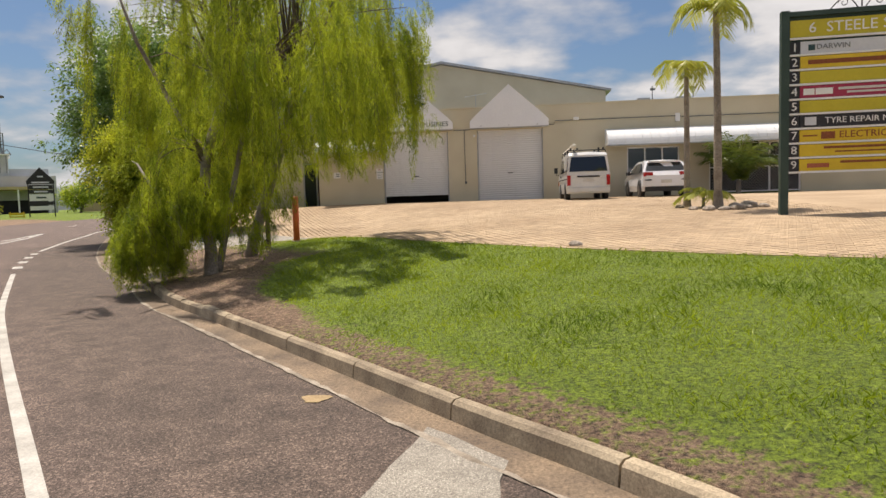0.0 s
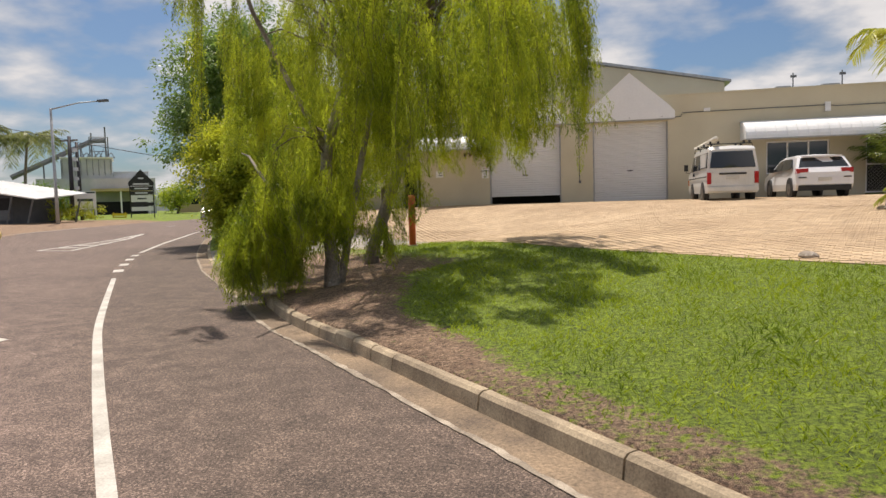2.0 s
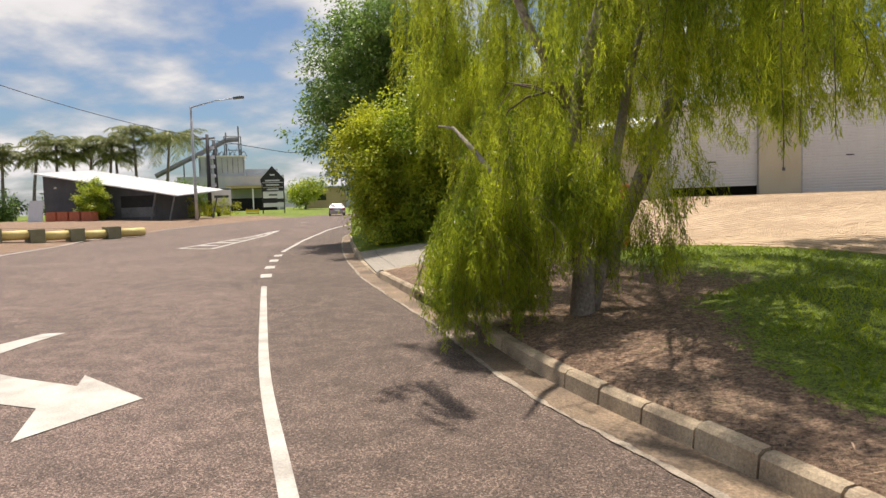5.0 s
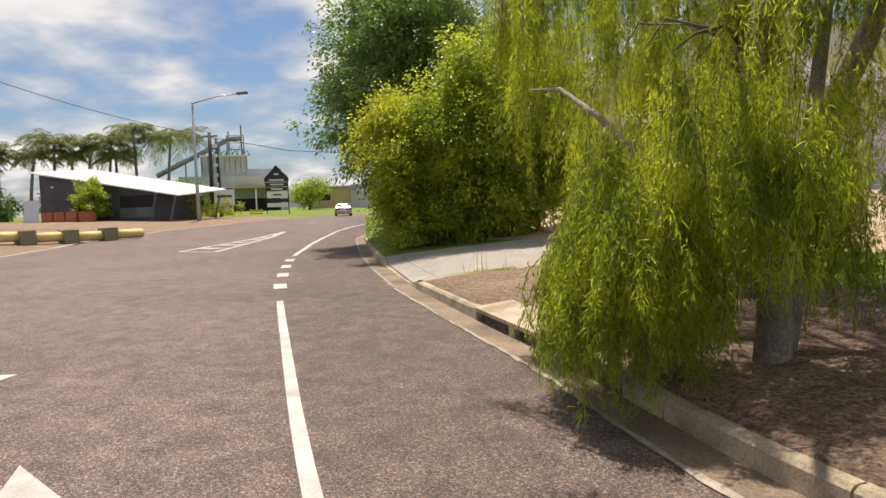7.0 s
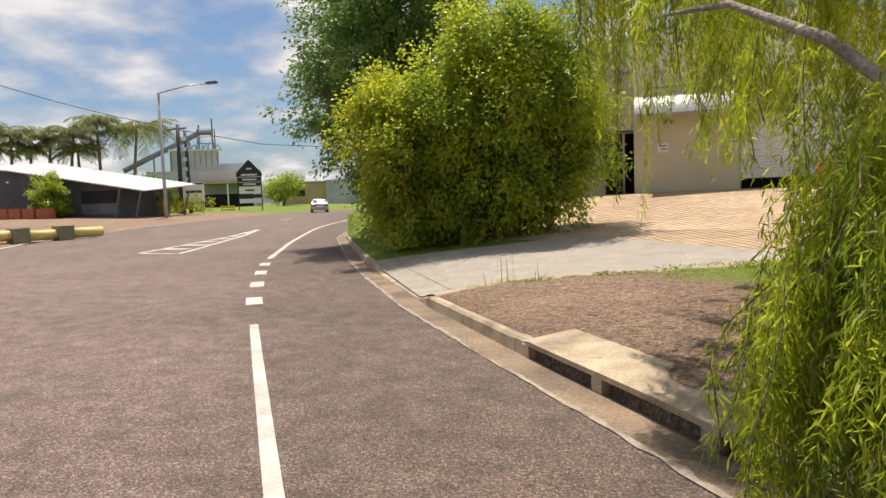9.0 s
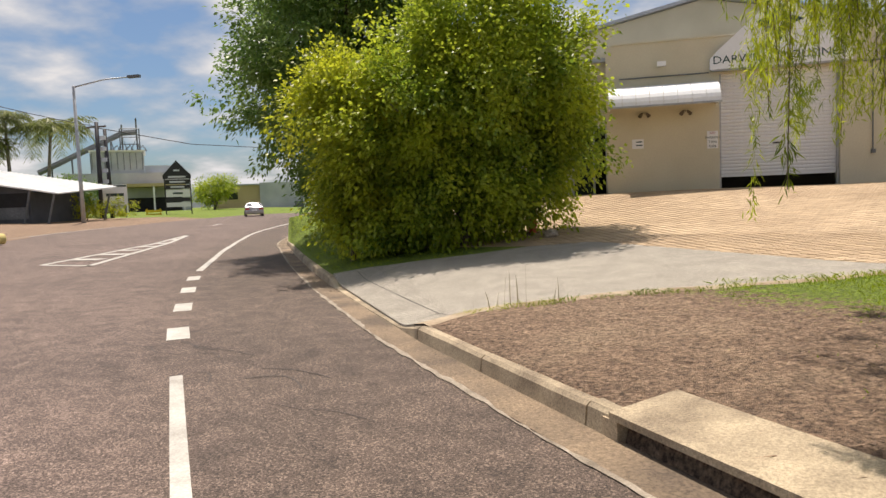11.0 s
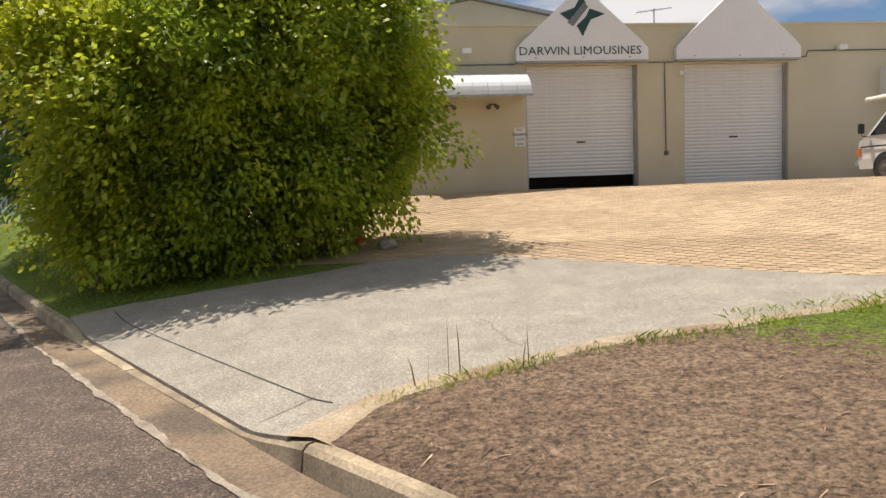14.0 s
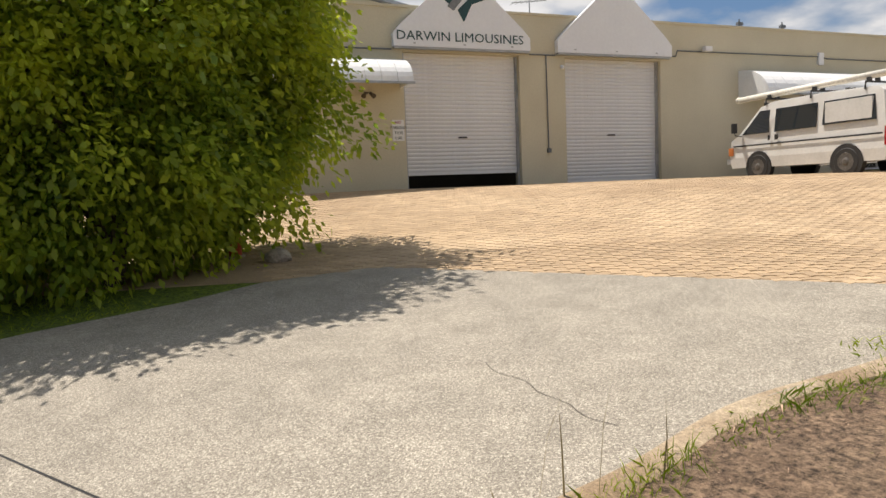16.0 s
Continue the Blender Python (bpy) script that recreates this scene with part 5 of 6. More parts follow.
far = vehicle("sedan_car", (-42.6, 73.8, 0.33), 122, "silver sedan car on the road at the bend", [(-2.2, 0.28), (-2.3, 0.5), (-2.25, 0.9), (-1.55, 0.98), (-0.95, 1.36), (0.2, 1.40), (0.95, 0.98), (2.1, 0.8), (2.25, 0.5), (2.2, 0.28)],
              0.87, 0.2, 0.9, [[(0.8, 0.98), (-0.3, 0.98), (-0.3, 1.3), (0.2, 1.3)], [(-0.38, 0.98), (-1.35, 0.99), (-0.95, 1.28), (-0.38, 1.3)]],
              ((-1.5, 1.0), (-0.98, 1.34)), ((0.92, 1.0), (0.24, 1.37)), (1.38, -1.35), 0.31, M_CARS,
              [("tail_light", M_RED, (-2.3, 0.45, 0.7, -2.2, 0.84, 0.85)), ("tail_light", M_RED, (-2.3, -0.84, 0.7, -2.2, -0.45, 0.85)), ("number_plate", M_PLATE, (-2.31, -0.25, 0.6, -2.25, 0.25, 0.72)), ("bumper", M_CARS, (-2.36, -0.82, 0.35, -2.2, 0.82, 0.55))])

# ---- directory sign ----
sg = thing("directory_sign", (6.72, 16.6, 1.0), -6, "tall green-framed directory sign with yellow tenant panels", "sign")
sg.scale = (1, 1, 0.94)
for x in (0.0, 2.75):
    slab_part("post", sg, M_GREENSTEEL, x, -0.07, 0, x + 0.15, 0.08, 4.32, 0.01)
slab_part("top_rail", sg, M_GREENSTEEL, 0.15, -0.05, 4.2, 2.75, 0.06, 4.3)
slab_part("backing", sg, M_GREENSTEEL, 0.15, 0.03, 1.0, 2.75, 0.05, 4.2)
rowz = [(4.12, 3.77)] + [(3.68 - 0.305 * k, 3.43 - 0.305 * k) for k in range(9)]
paints = [M_OLIVE, M_SIGNGREY, M_YELLOW, M_OLIVE, M_MAROON, M_OLIVE, M_SIGNBLACK, M_YELLOW, M_YELLOW, M_YELLOW]
for k, ((z1, z0), m) in enumerate(zip(rowz, paints)):
    panel = slab_part("panel", sg, m, 0.17 if k == 0 else 0.36, -0.02, z0, 2.73, 0.028, z1, 0.004)
    slab_part("divider", sg, M_LETTER, 0.15, -0.035, z0 - 0.045, 2.75, 0.03, z0 - 0.005)
    zc = (z0 + z1) / 2
    if k:
        slab_part("number_plate", sg, M_SIGNBLACK, 0.16, -0.02, z0, 0.35, 0.028, z1)
        lettering(str(k), 0.24, M_LETTER, sg, (0.255, -0.026, zc))
lettering("6  STEELE SE", 0.30, M_LETTER, sg, (1.3, -0.026, 3.945))
lettering("DARWIN", 0.15, M_GREYLOGO, sg, (0.95, -0.026, 3.555))
lettering("TYRE REPAIR MATERIALS", 0.17, M_LETTER, sg, (1.75, -0.026, 2.03))
lettering("ELECTRICS", 0.2, M_BROWNLETTER, sg, (1.55, -0.026, 1.725))
for x0, x1, z, h, m in ((0.42, 0.62, 2.64, 0.13, M_LETTER), (0.64, 0.95, 2.64, 0.13, M_LETTER), (1.05, 2.3, 2.68, 0.05, M_PLATE), (1.2, 2.4, 2.60, 0.04, M_PLATE), (0.45, 0.66, 2.03, 0.17, M_SIGNGREY),
                        (0.75, 1.0, 1.725, 0.15, M_BROWNLETTER), (0.42, 0.68, 1.725, 0.03, M_BROWNLETTER), (0.8, 2.5, 1.47, 0.05, M_BROWNLETTER), (1.0, 2.0, 1.38, 0.03, M_BROWNLETTER), (1.1, 2.5, 1.16, 0.05, M_BROWNLETTER),
                        (0.5, 0.9, 1.1, 0.09, M_TERRA), (0.5, 2.4, 3.25, 0.09, M_BROWNLETTER), (0.5, 0.62, 3.55, 0.12, M_TEAL)):
    slab_part("text_bar", sg, m, x0, -0.027, z - h / 2, x1, -0.019, z + h / 2)
for sgn in (1, -1):
    pts = [(1.45 + sgn * (0.06 + 0.5 * t), 0, 4.3 + 0.26 * math.sin(3.14 * t) * (1 - 0.3 * t)) for t in [i / 12 for i in range(13)]]
    tube_part("scroll", sg, M_BLACK, pts, 0.012, 5)
    pts = [(1.45 + sgn * (0.32 + (0.1 - 0.012 * k * 0.5) * math.cos(k * 0.6)), 0, 4.42 + (0.1 - 0.006 * k) * math.sin(k * 0.6)) for k in range(14)]
    tube_part("scroll", sg, M_BLACK, pts, 0.01, 5)
tube_part("finial", sg, M_BLACK, [(1.45, 0, 4.3), (1.45, 0, 4.66)], 0.014, 5)


# ---- palms ----
def frond(pts_out, faces_out, base, direction, length, droop, rng, leaflets=26, wide=0.05, up=0.5, ll=0.55):
    d = Vector(direction).normalized()
    p, prev = Vector(base), None
    v = Vector((d.x, d.y, up)).normalized()
    n = leaflets
    for i in range(n):
        t = i / n
        q_ = p + v * (length / n)
        v = (v + Vector((0, 0, -droop / n))).normalized()
        side = v.cross(Vector((0, 0, 1)))
        side = side.normalized() if side.length > 1e-3 else Vector((1, 0, 0))
        for s_ in (1, -1):
            L = ll * length * (0.35 + 0.65 * math.sin(3.14 * min(1, 0.15 + 0.85 * t)) ** 0.7) * (0.8 + 0.4 * rng.random())
            tip = q_ + side * s_ * L * 0.75 + v * L * 0.55 + Vector((0, 0, -L * (0.25 + 0.5 * rng.random())))
            k = len(pts_out)
            w = v * wide * 0.5
            mid = q_.lerp(tip, 0.5) + Vector((0, 0, 0.08 * L))
            pts_out += [tuple(q_ - w * 0.5), tuple(q_ + w * 0.5), tuple(mid + w), tuple(tip), tuple(mid - w)]
            faces_out.append((k, k + 1, k + 2, k + 3, k + 4))
        k = len(pts_out)
        sw = side * 0.016
        pts_out += [tuple(p - sw), tuple(p + sw), tuple(q_ + sw), tuple(q_ - sw)]
        faces_out.append((k, k + 1, k + 2, k + 3))
        p = q_


def palm(name, at, h, r, fronds, length, label, material, seed, droop=1.6, lean=(0, 0), up=0.8, ll=0.3, wide=0.05, group="", leaflets=26, tuft=False):
    rng = random.Random(seed)
    tree = thing(name, at, 0, label, "palm", group)
    bm = bmesh.new()
    k = 14
    pts = [(lean[0] * (i / k) ** 2, lean[1] * (i / k) ** 2, -0.2 + (h + 0.2) * i / k) for i in range(k + 1)]
    tube(bm, pts, [r * (1.5 - 0.9 * min(1, i / 3) if i < 3 else 1 - 0.35 * i / k) * (1.06 if i % 2 else 0.98) for i in range(k + 1)], 10)
    part("trunk", bm, M_BARK, tree, "ringed grey palm trunk", smooth=True)
    vs, fs = [], []
    for i in range(fronds):
        a = 6.283 * i / fronds + rng.uniform(-0.25, 0.25)
        frond(vs, fs, (lean[0], lean[1], h), (math.cos(a), math.sin(a), 0), length * rng.uniform(0.8, 1.15), droop * rng.uniform(0.7, 1.3), rng, leaflets, wide, math.tan(rng.uniform(-1.0, 1.5)) if tuft else up + rng.uniform(-0.5, 0.7), ll)
    raw("crown", vs, fs, material, tree)
    return tree


palm("slender_palm", (5.86, 20.3, 1.16), 3.55, 0.085, 9, 0.95, "slender palm with yellowing fronds in stone-edged bed", M_PALM, 3, 3.2, (0.0, 0.05), 1.0, 0.38, 0.035)
palm("slender_palm", (6.24, 19.0, 1.12), 4.7, 0.10, 10, 1.15, "taller slender palm with yellowing fronds in stone-edged bed", M_PALM, 4, 3.0, (-0.05, 0.0), 1.0, 0.36, 0.04)
palm("young_palm", (6.1, 19.7, 1.15), 0.35, 0.05, 8, 0.75, "young yellow-green palm between slender palms", M_PALM, 6, 1.6, (0, 0), 0.9, 0.35, 0.03)
palm("clump_palm", (11.3, 33.1, 1.5), 0.5, 0.12, 26, 2.3, "bushy green clumping palm against shopfront", leafy("clump_leaf", (0.06, 0.10, 0.02), (0.2, 0.26, 0.04), 0.3), 7, 1.5, (0, 0), 2.0, 0.28, 0.05)
for x, y, s_ in ((5.95, 18.7, .16), (6.25, 18.55, .13), (6.55, 18.6, .18), (6.85, 18.8, .12), (6.7, 19.2, .15), (5.7, 19.1, .12), (7.0, 19.15, .2), (5.6, 20.0, .1), (2.4, 13.75, .11), (-8.78, 26.6, .17), (7.25, 18.9, .13)):
    bm = bmesh.new()
    bmesh.ops.create_icosphere(bm, subdivisions=2, radius=s_)
    for v in bm.verts:
        v.co *= 1 + 0.35 * noise.noise(v.co * 7 + Vector((x, y, 0)))
        v.co.z *= 0.6
    ob = single("garden_rock", bm, M_ROCK, "rough brown-grey stone lying on the ground", "rock", "loose stones", smooth=False)
    ob.location = (x, y, height(x, y) + s_ * 0.35)


# ---- posts ----
def steel_post(at, h, label, material=None, r=0.085, cap=True):
    p_ = thing("bollard_post", at, 0, label, "post", "roadside posts")
    tube_part("shaft", p_, material or M_ORANGE, [(0, 0, -0.1), (0, 0, h - 0.03), (0, 0, h)], [r, r, r * 0.85], 14)
    tube_part("foot_collar", p_, M_CONC, [(0, 0, -0.05), (0, 0, 0.04)], r * 1.5, 12)


steel_post((-4.58, 20.6, height(-4.58, 20.6)), 1.25, "orange-red painted steel post at lawn edge")
steel_post((-9.22, 27.3, height(-9.22, 27.3)), 1.0, "orange-red painted steel post beside large shrub")
steel_post((-4.66, 18.6, height(-4.66, 18.6)), 1.45, "dark weathered timber post under tree", M_BARK2, 0.06)

# ---- across the road ----
lamp = thing("street_lamp", (-46.1, 55.4, 0.5), 0, "tall galvanised street lamp with long outreach arm", "street lamp")
tube_part("pole", lamp, M_STEEL, [(0, 0, -0.3), (0, 0, 3), (0.1, -0.1, 10.2)], [0.17, 0.14, 0.1], 10)
tube_part("arm", lamp, M_STEEL, [(0.1, -0.1, 10.1), (1.8, 1.2, 10.75), (3.2, 2.1, 10.95)], [0.06, 0.05, 0.05], 8)
slab_part("lamp_head", lamp, M_PLANTD, 3.1, 1.95, 10.86, 4.1, 2.25, 11.06, 0.04)

SX, SY, ST = -61.66, 52.6, 9.3


def by_shed(x, y):
    """A place in the shed's own plan, on the ground."""
    c, w = math.cos(radians(ST)), math.sin(radians(ST))
    px, py = SX + c * x - w * y, SY + w * x + c * y
    return px, py, height(px, py)


shed = thing("roadside_shed", (SX, SY, 0.78), ST, "low charcoal shed with white skillion roof", "shed")


def shed_roof(x):
    return 4.5 - 0.169 * x


for y in (0.0, 6.0):
    bm = bmesh.new(); prism(bm, [(0, -0.3), (11.9, -0.3), (11.9, shed_roof(11.9) - 0.1), (0, shed_roof(0) - 0.1)], "y", y, y + 0.15); part("wall", bm, M_SHED, shed)
slab_part("wall", shed, M_SHED, 0, 0.16, -0.3, 0.15, 6, 4.3)
slab_part("wall", shed, M_SHED, 11.75, 0.16, -0.3, 11.9, 6, 2.3)
slab_part("window", shed, M_DARK, 3.5, -0.03, 1.45, 4.7, -0.004, 2.35)
# no hole in the wall: a near-black sheet paints the shade inside
slab_part("opening_shade", shed, M_DARK, 8.3, -0.03, 1.2, 11.7, -0.004, 2.25)
slab_part("counter_panel", shed, M_PLANTD, 8.3, -0.06, 0.3, 11.7, -0.004, 1.18)
slab_part("wall_lamp", shed, M_LETTER, 1.3, -0.14, 3.2, 1.5, -0.004, 3.35)
bm = bmesh.new(); prism(bm, [(-0.35, shed_roof(-0.35)), (14.6, shed_roof(14.6)), (14.6, shed_roof(14.6) + 0.1), (-0.35, shed_roof(-0.35) + 0.1)], "y", -0.7, 7.0)
for v in bm.verts:
    v.co.z += 0.075 * (v.co.y + 0.7)
part("roof", bm, M_ROOFW, shed, "white corrugated roof sheet")
for k in range(30):
    x = -0.3 + k * 0.5
    bm = bmesh.new(); prism(bm, [(x, shed_roof(x) + 0.1), (x + 0.07, shed_roof(x + 0.07) + 0.1), (x + 0.035, shed_roof(x) + 0.15)], "y", -0.7, 7.0)
    for v in bm.verts:
        v.co.z += 0.075 * (v.co.y + 0.7)
    part("rib", bm, M_ROOFW, shed)
for x, y in ((14.2, -0.5), (14.2, 6.5), (12.3, -0.5)):
    tube_part("post", shed, M_PLANTD, [(x - 0.7, y, -0.3), (x, y, shed_roof(x) + 0.02)], 0.08, 6)
px, py, pz = by_shed(2.2, -3.6)
wb = thing("leaning_board", (px, py, pz), ST, "pale board leaning by the shed", "board")
bm = bmesh.new(); prism(bm, [(0, -0.02), (0.07, -0.02), (0.42, 1.9), (0.35, 1.9)], "x", -0.75, 0.75); part("panel", bm, M_SIGNGREY, wb)
for k in range(4):
    px, py, pz = by_shed(3.7 + 1.15 * k, -3.0 + 0.1 * k)
    pt = thing("plant_box", (px, py, pz), ST, "square terracotta planter box", "planter", "planter boxes")
    slab_part("box", pt, M_TERRA, -0.5, -0.45, -0.1, 0.5, 0.45, 0.82, 0.03)
    slab_part("soil", pt, M_LITTER, -0.44, -0.39, 0.8, 0.44, 0.39, 0.835)
bushy("potted_shrub", by_shed(6.6, -1.6), [(0, 0, 1.7, 1.35, 1.35, 1.5), (0.1, 0.1, 1.0, 1.6, 1.5, 0.95), (0, 0, 2.9, 0.75, 0.75, 0.95)], 9000, (0.2, 0.10), M_BUSH, M_BARK2, "conical green shrub behind planter boxes", 21, 0.06, 0.5, "shrub", 0.5)
L0, L1 = Vector((-36.55, 28.2, 0)), Vector((-33.96, 37.89, 0))
for k in range(5):
    a, b = L0.lerp(L1, k / 5), L0.lerp(L1, (k + 0.8) / 5)
    lg = thing("barrier_rail", (a.x, a.y, height(a.x, a.y)), 0, "yellow painted barrier log between concrete blocks", "barrier", "roadside barrier")
    dlt = b - a
    tube_part("rail", lg, M_YLOG, [(0, 0, 0.3), (dlt.x, dlt.y, 0.3)], 0.24, 12)
    bm = bmesh.new(); u, w = dlt.normalized() * 0.4, Vector((dlt.y, -dlt.x, 0)).normalized() * 0.36
    prism(bm, [tuple((q_)[:2]) for q_ in (-u * 1.6 - w, u * 0.2 - w, u * 0.2 + w, -u * 1.6 + w)], "z", -0.2, 0.68)
    part("block", bm, M_GLOG, lg, bevel=0.03)
pole = thing("power_pole", (-53.7, 66.0, 0.8), 0, "dark timber power pole with crossarm", "power pole")
tube_part("pole", pole, M_SIGNBLACK, [(0, 0, -0.5), (0.1, 0, 8.8)], [0.24, 0.17], 9)
tube_part("pole", pole, M_SIGNBLACK, [(0.72, 0.48, -0.5), (0.6, 0.4, 8.2)], [0.2, 0.15], 9)
for z in (1.2, 2.2, 3.2, 4.2, 5.2, 6.2, 7.2):
    slab_part("cross_tie", pole, M_SIGNGREY, 0.15, 0.15, z, 0.75, 0.3, z + 0.35)
slab_part("crossarm", pole, M_BARK2, -1.0, -0.06, 8.3, 1.1, 0.06, 8.45)
tree_y = bushy("roadside_shrub", (-50.5, 60.6, 0.9), [(0, 0, 0.9, 2.0, 1.6, 1.1), (-2.2, -1.6, 0.8, 1.4, 1.2, 0.9), (2.0, 1.6, 0.8, 1.5, 1.2, 0.9)], 5000, (0.2, 0.1), M_BUSHY, M_BARK2, "low yellow-green roadside shrub", 22, 0.05, 0.3, "shrub", 0.5)
ws = thing("hoarding", (-49.6, 63.0, 1.2), 39, "white and green notice hoarding by the road", "sign")
slab_part("board", ws, M_LETTER, -0.95, -0.04, 0.7, 0.95, 0.04, 2.5, 0.01)
slab_part("text_bar", ws, M_GREENSTEEL, -0.7, -0.05, 1.5, 0.7, -0.035, 1.75)
slab_part("text_bar", ws, M_GREENSTEEL, -0.9, -0.05, 2.3, 0.9, -0.035, 2.45)
for x in (-0.8, 0.8):
    slab_part("leg", ws, M_PLANTD, x - 0.04, 0.041, -0.4, x + 0.04, 0.12, 2.5)
bs = thing("estate_sign", (-54.3, 78.2, 0.4), 36, "black gabled estate sign with white panels", "sign")
for x in (-1.35, 1.27):
    slab_part("post", bs, M_BLACK, x, -0.06, -0.2, x + 0.12, 0.06, 4.6)
bm = bmesh.new(); prism(bm, [(-1.45, 4.3), (1.45, 4.3), (1.45, 4.7), (0, 6.3), (-1.45, 4.7)], "y", -0.06, 0.06); part("gable", bm, M_BLACK, bs)
for z0, z1, m in ((3.7, 4.2, M_BLACK), (3.2, 3.6, M_SIGNBLACK), (2.3, 3.1, M_LETTER), (1.8, 2.2, M_SIGNBLACK), (1.2, 1.7, M_LETTER)):
    slab_part("panel", bs, m, -1.22, -0.04, z0, 1.26, 0.04, z1)
for z, w in ((3.95, 0.8), (4.5, 0.9), (2.7, 0.5), (3.4, 0.7), (5.2, 0.3)):
    slab_part("text_bar", bs, M_SIGNGREY if z != 2.7 else M_GREENSTEEL, -w, -0.075, z - 0.09, w, -0.062, z + 0.09)
br_ = thing("road_barrier", (-55.4, 75.4, 0.5), 36, "small yellow board barrier at island", "barrier")
for z in (0.2, 0.6):
    slab_part("board", br_, M_YELLOW, -0.8, -0.04, z, 0.8, 0.04, z + 0.28)
for x in (-0.7, 0.6):
    slab_part("leg", br_, M_YELLOW, x, 0.05, -0.2, x + 0.1, 0.12, 1.0)

plant = thing("processing_plant", (-88, 108, 0.0), 38, "grey clad industrial plant with rooftop conveyors", "building")
slab_part("block", plant, M_PLANT, -7, 0, 0, 12, 14, 7.6)
slab_part("block", plant, M_PLANT, -3, 1, 7.6, 5, 10, 11.2)
slab_part("roof_cap", plant, M_ROOFW, -3.3, 0.7, 11.2, 5.3, 10.3, 11.45)
slab_part("block", plant, M_PLANT, 5.05, 2, 7.6, 11, 12, 8.9)
for k in range(9):
    slab_part("rib", plant, M_PLANTD, -2.9 + 0.95 * k, 0.9, 8.2, -2.82 + 0.95 * k, 1.0, 11.0)
slab_part("canopy", plant, M_TANWALL, 1.5, -6, 5.1, 11, 0, 5.6)
for x in (2.0, 6.0, 10.5):
    slab_part("post", plant, M_LETTER, x, -5.9, -0.5, x + 0.25, -5.65, 5.1)
# shade under the canopy's entrance, painted as a near-black sheet on the block
slab_part("opening_shade", plant, M_DARK, 1.5, -0.05, 0.3, 10.5, 0.0, 3.4)
for x0, z0, x1, z1 in ((-11, 8.0, 2, 14.6), (2, 14.6, 4.2, 14.7)):
    tube_part("conveyor", plant, M_PLANTD, [(x0, 4, z0), (x1, 4, z1)], 0.5, 6)
for x in (-9, -6, -3.2, 0, 1.8, 4.1):
    tube_part("strut", plant, M_PLANTD, [(x, 4, 0), (x, 4, 8 + (x + 11) * 0.5 + (1.6 if x > 1 else 0))], 0.14, 5)
for k in range(7):
    tube_part("brace", plant, M_PLANTD, [(-2 + k, 3, 11.4), (-1 + k, 3, 13.6 if k % 2 else 12.4), (k - 0.5, 3, 11.4)], 0.1, 4)
for z in (12.6, 13.8, 15.2):
    tube_part("handrail", plant, M_PLANTD, [(1.5, 3, z), (4.5, 3, z)], 0.08, 4)
for x in (1.5, 4.5):
    tube_part("strut", plant, M_PLANTD, [(x, 3, 11.4), (x, 3, 15.2)], 0.1, 4)
for k in range(4):
    slab_part("window_bay", plant, M_GLASS, -5.8 + 1.6 * k, -0.04, 2.0, -4.6 + 1.6 * k, 0.0, 3.2)
fb = thing("tan_building", (-76, 118, 0.0), 26, "long low tan and grey building beyond the grass", "building")
slab_part("wall", fb, M_TANWALL, 0, 0, -0.5, 8, 8, 5.0)
slab_part("wall", fb, M_PLANT, 8.02, -0.5, -0.5, 40, 8, 5.4)
slab_part("roof", fb, M_PLANT, -0.3, -0.3, 5.0, 7.9, 8.3, 5.25)
slab_part("fence_panel", fb, M_PLANTD, 14, -2.2, -0.5, 42, -2.1, 1.9)
slab_part("door", fb, M_LETTER, 15.5, -2.4, 0, 17.5, -2.25, 2.3)
for k in range(5):
    slab_part("window", fb, M_GLASS, 18 + 3.2 * k, -0.55, 3.0, 20 + 3.2 * k, -0.5, 4.4)
slab_part("window", fb, M_GLASS, 2.5, -0.05, 2.6, 4.2, 0.0, 3.8)
bushy("verge_tree", (-64.9, 101.2, 0.2), [(0, 0, 3.8, 3.3, 3.0, 2.0), (-1.6, 0, 3.2, 1.9, 2, 1.4), (1.5, 0.4, 4.3, 2.0, 2.0, 1.6)], 9000, (0.3, 0.16), M_BUSH, M_BARK2, "round-crowned green tree on far verge", 24, 0.25, 1.6, "tree", 0.5, 0.7)
bushy("dark_tree", (-57.6, 66.5, 0.9), [(0, 0, 2.4, 2.2, 2.2, 1.7), (-1.2, 0.5, 1.9, 1.8, 1.6, 1.4), (1.2, -0.4, 2.1, 1.5, 1.5, 1.4)], 6000, (0.3, 0.14), M_TREE, M_BARK2, "dark green tree behind the shed", 25, 0.2, 0.9, "tree", 0.5, 0.6)
for k, (x, y, h, ln) in enumerate(((-66.2, 51.8, 7.2, 2.6), (-64.7, 53.8, 6.8, 2.4), (-63.3, 55.4, 8.2, 2.6), (-62.3, 56.7, 7.0, 2.3), (-61.5, 57.6, 7.9, 2.6), (-60.3, 58.9, 8.3, 2.6), (-58.4, 60.7, 9.8, 3.0), (-59.6, 59.4, 6.8, 2.6), (-56.5, 62.8, 8.9, 3.2), (-69, 49, 7.5, 2.6), (-71.5, 46, 7.9, 2.8), (-67.6, 50.6, 6.4, 2.4), (-74, 43, 7.2, 2.6))):
    px, py = -2.6 + 1.14 * (x + 2.6), 6.9 + 1.14 * (y - 6.9)
    palm("coconut_palm", (px, py, height(px, py)), 1.08 * h - 0.2 * ln, 0.2, 34, ln * (1.0 + 0.2 * (k % 3)), "tall coconut palm with ragged drooping fronds", M_FARPALM, 40 + k, 1.6, (0.7 * math.sin(k * 1.7), 0.3), 0.6, 0.26, 0.14, "coconut palms", 14)
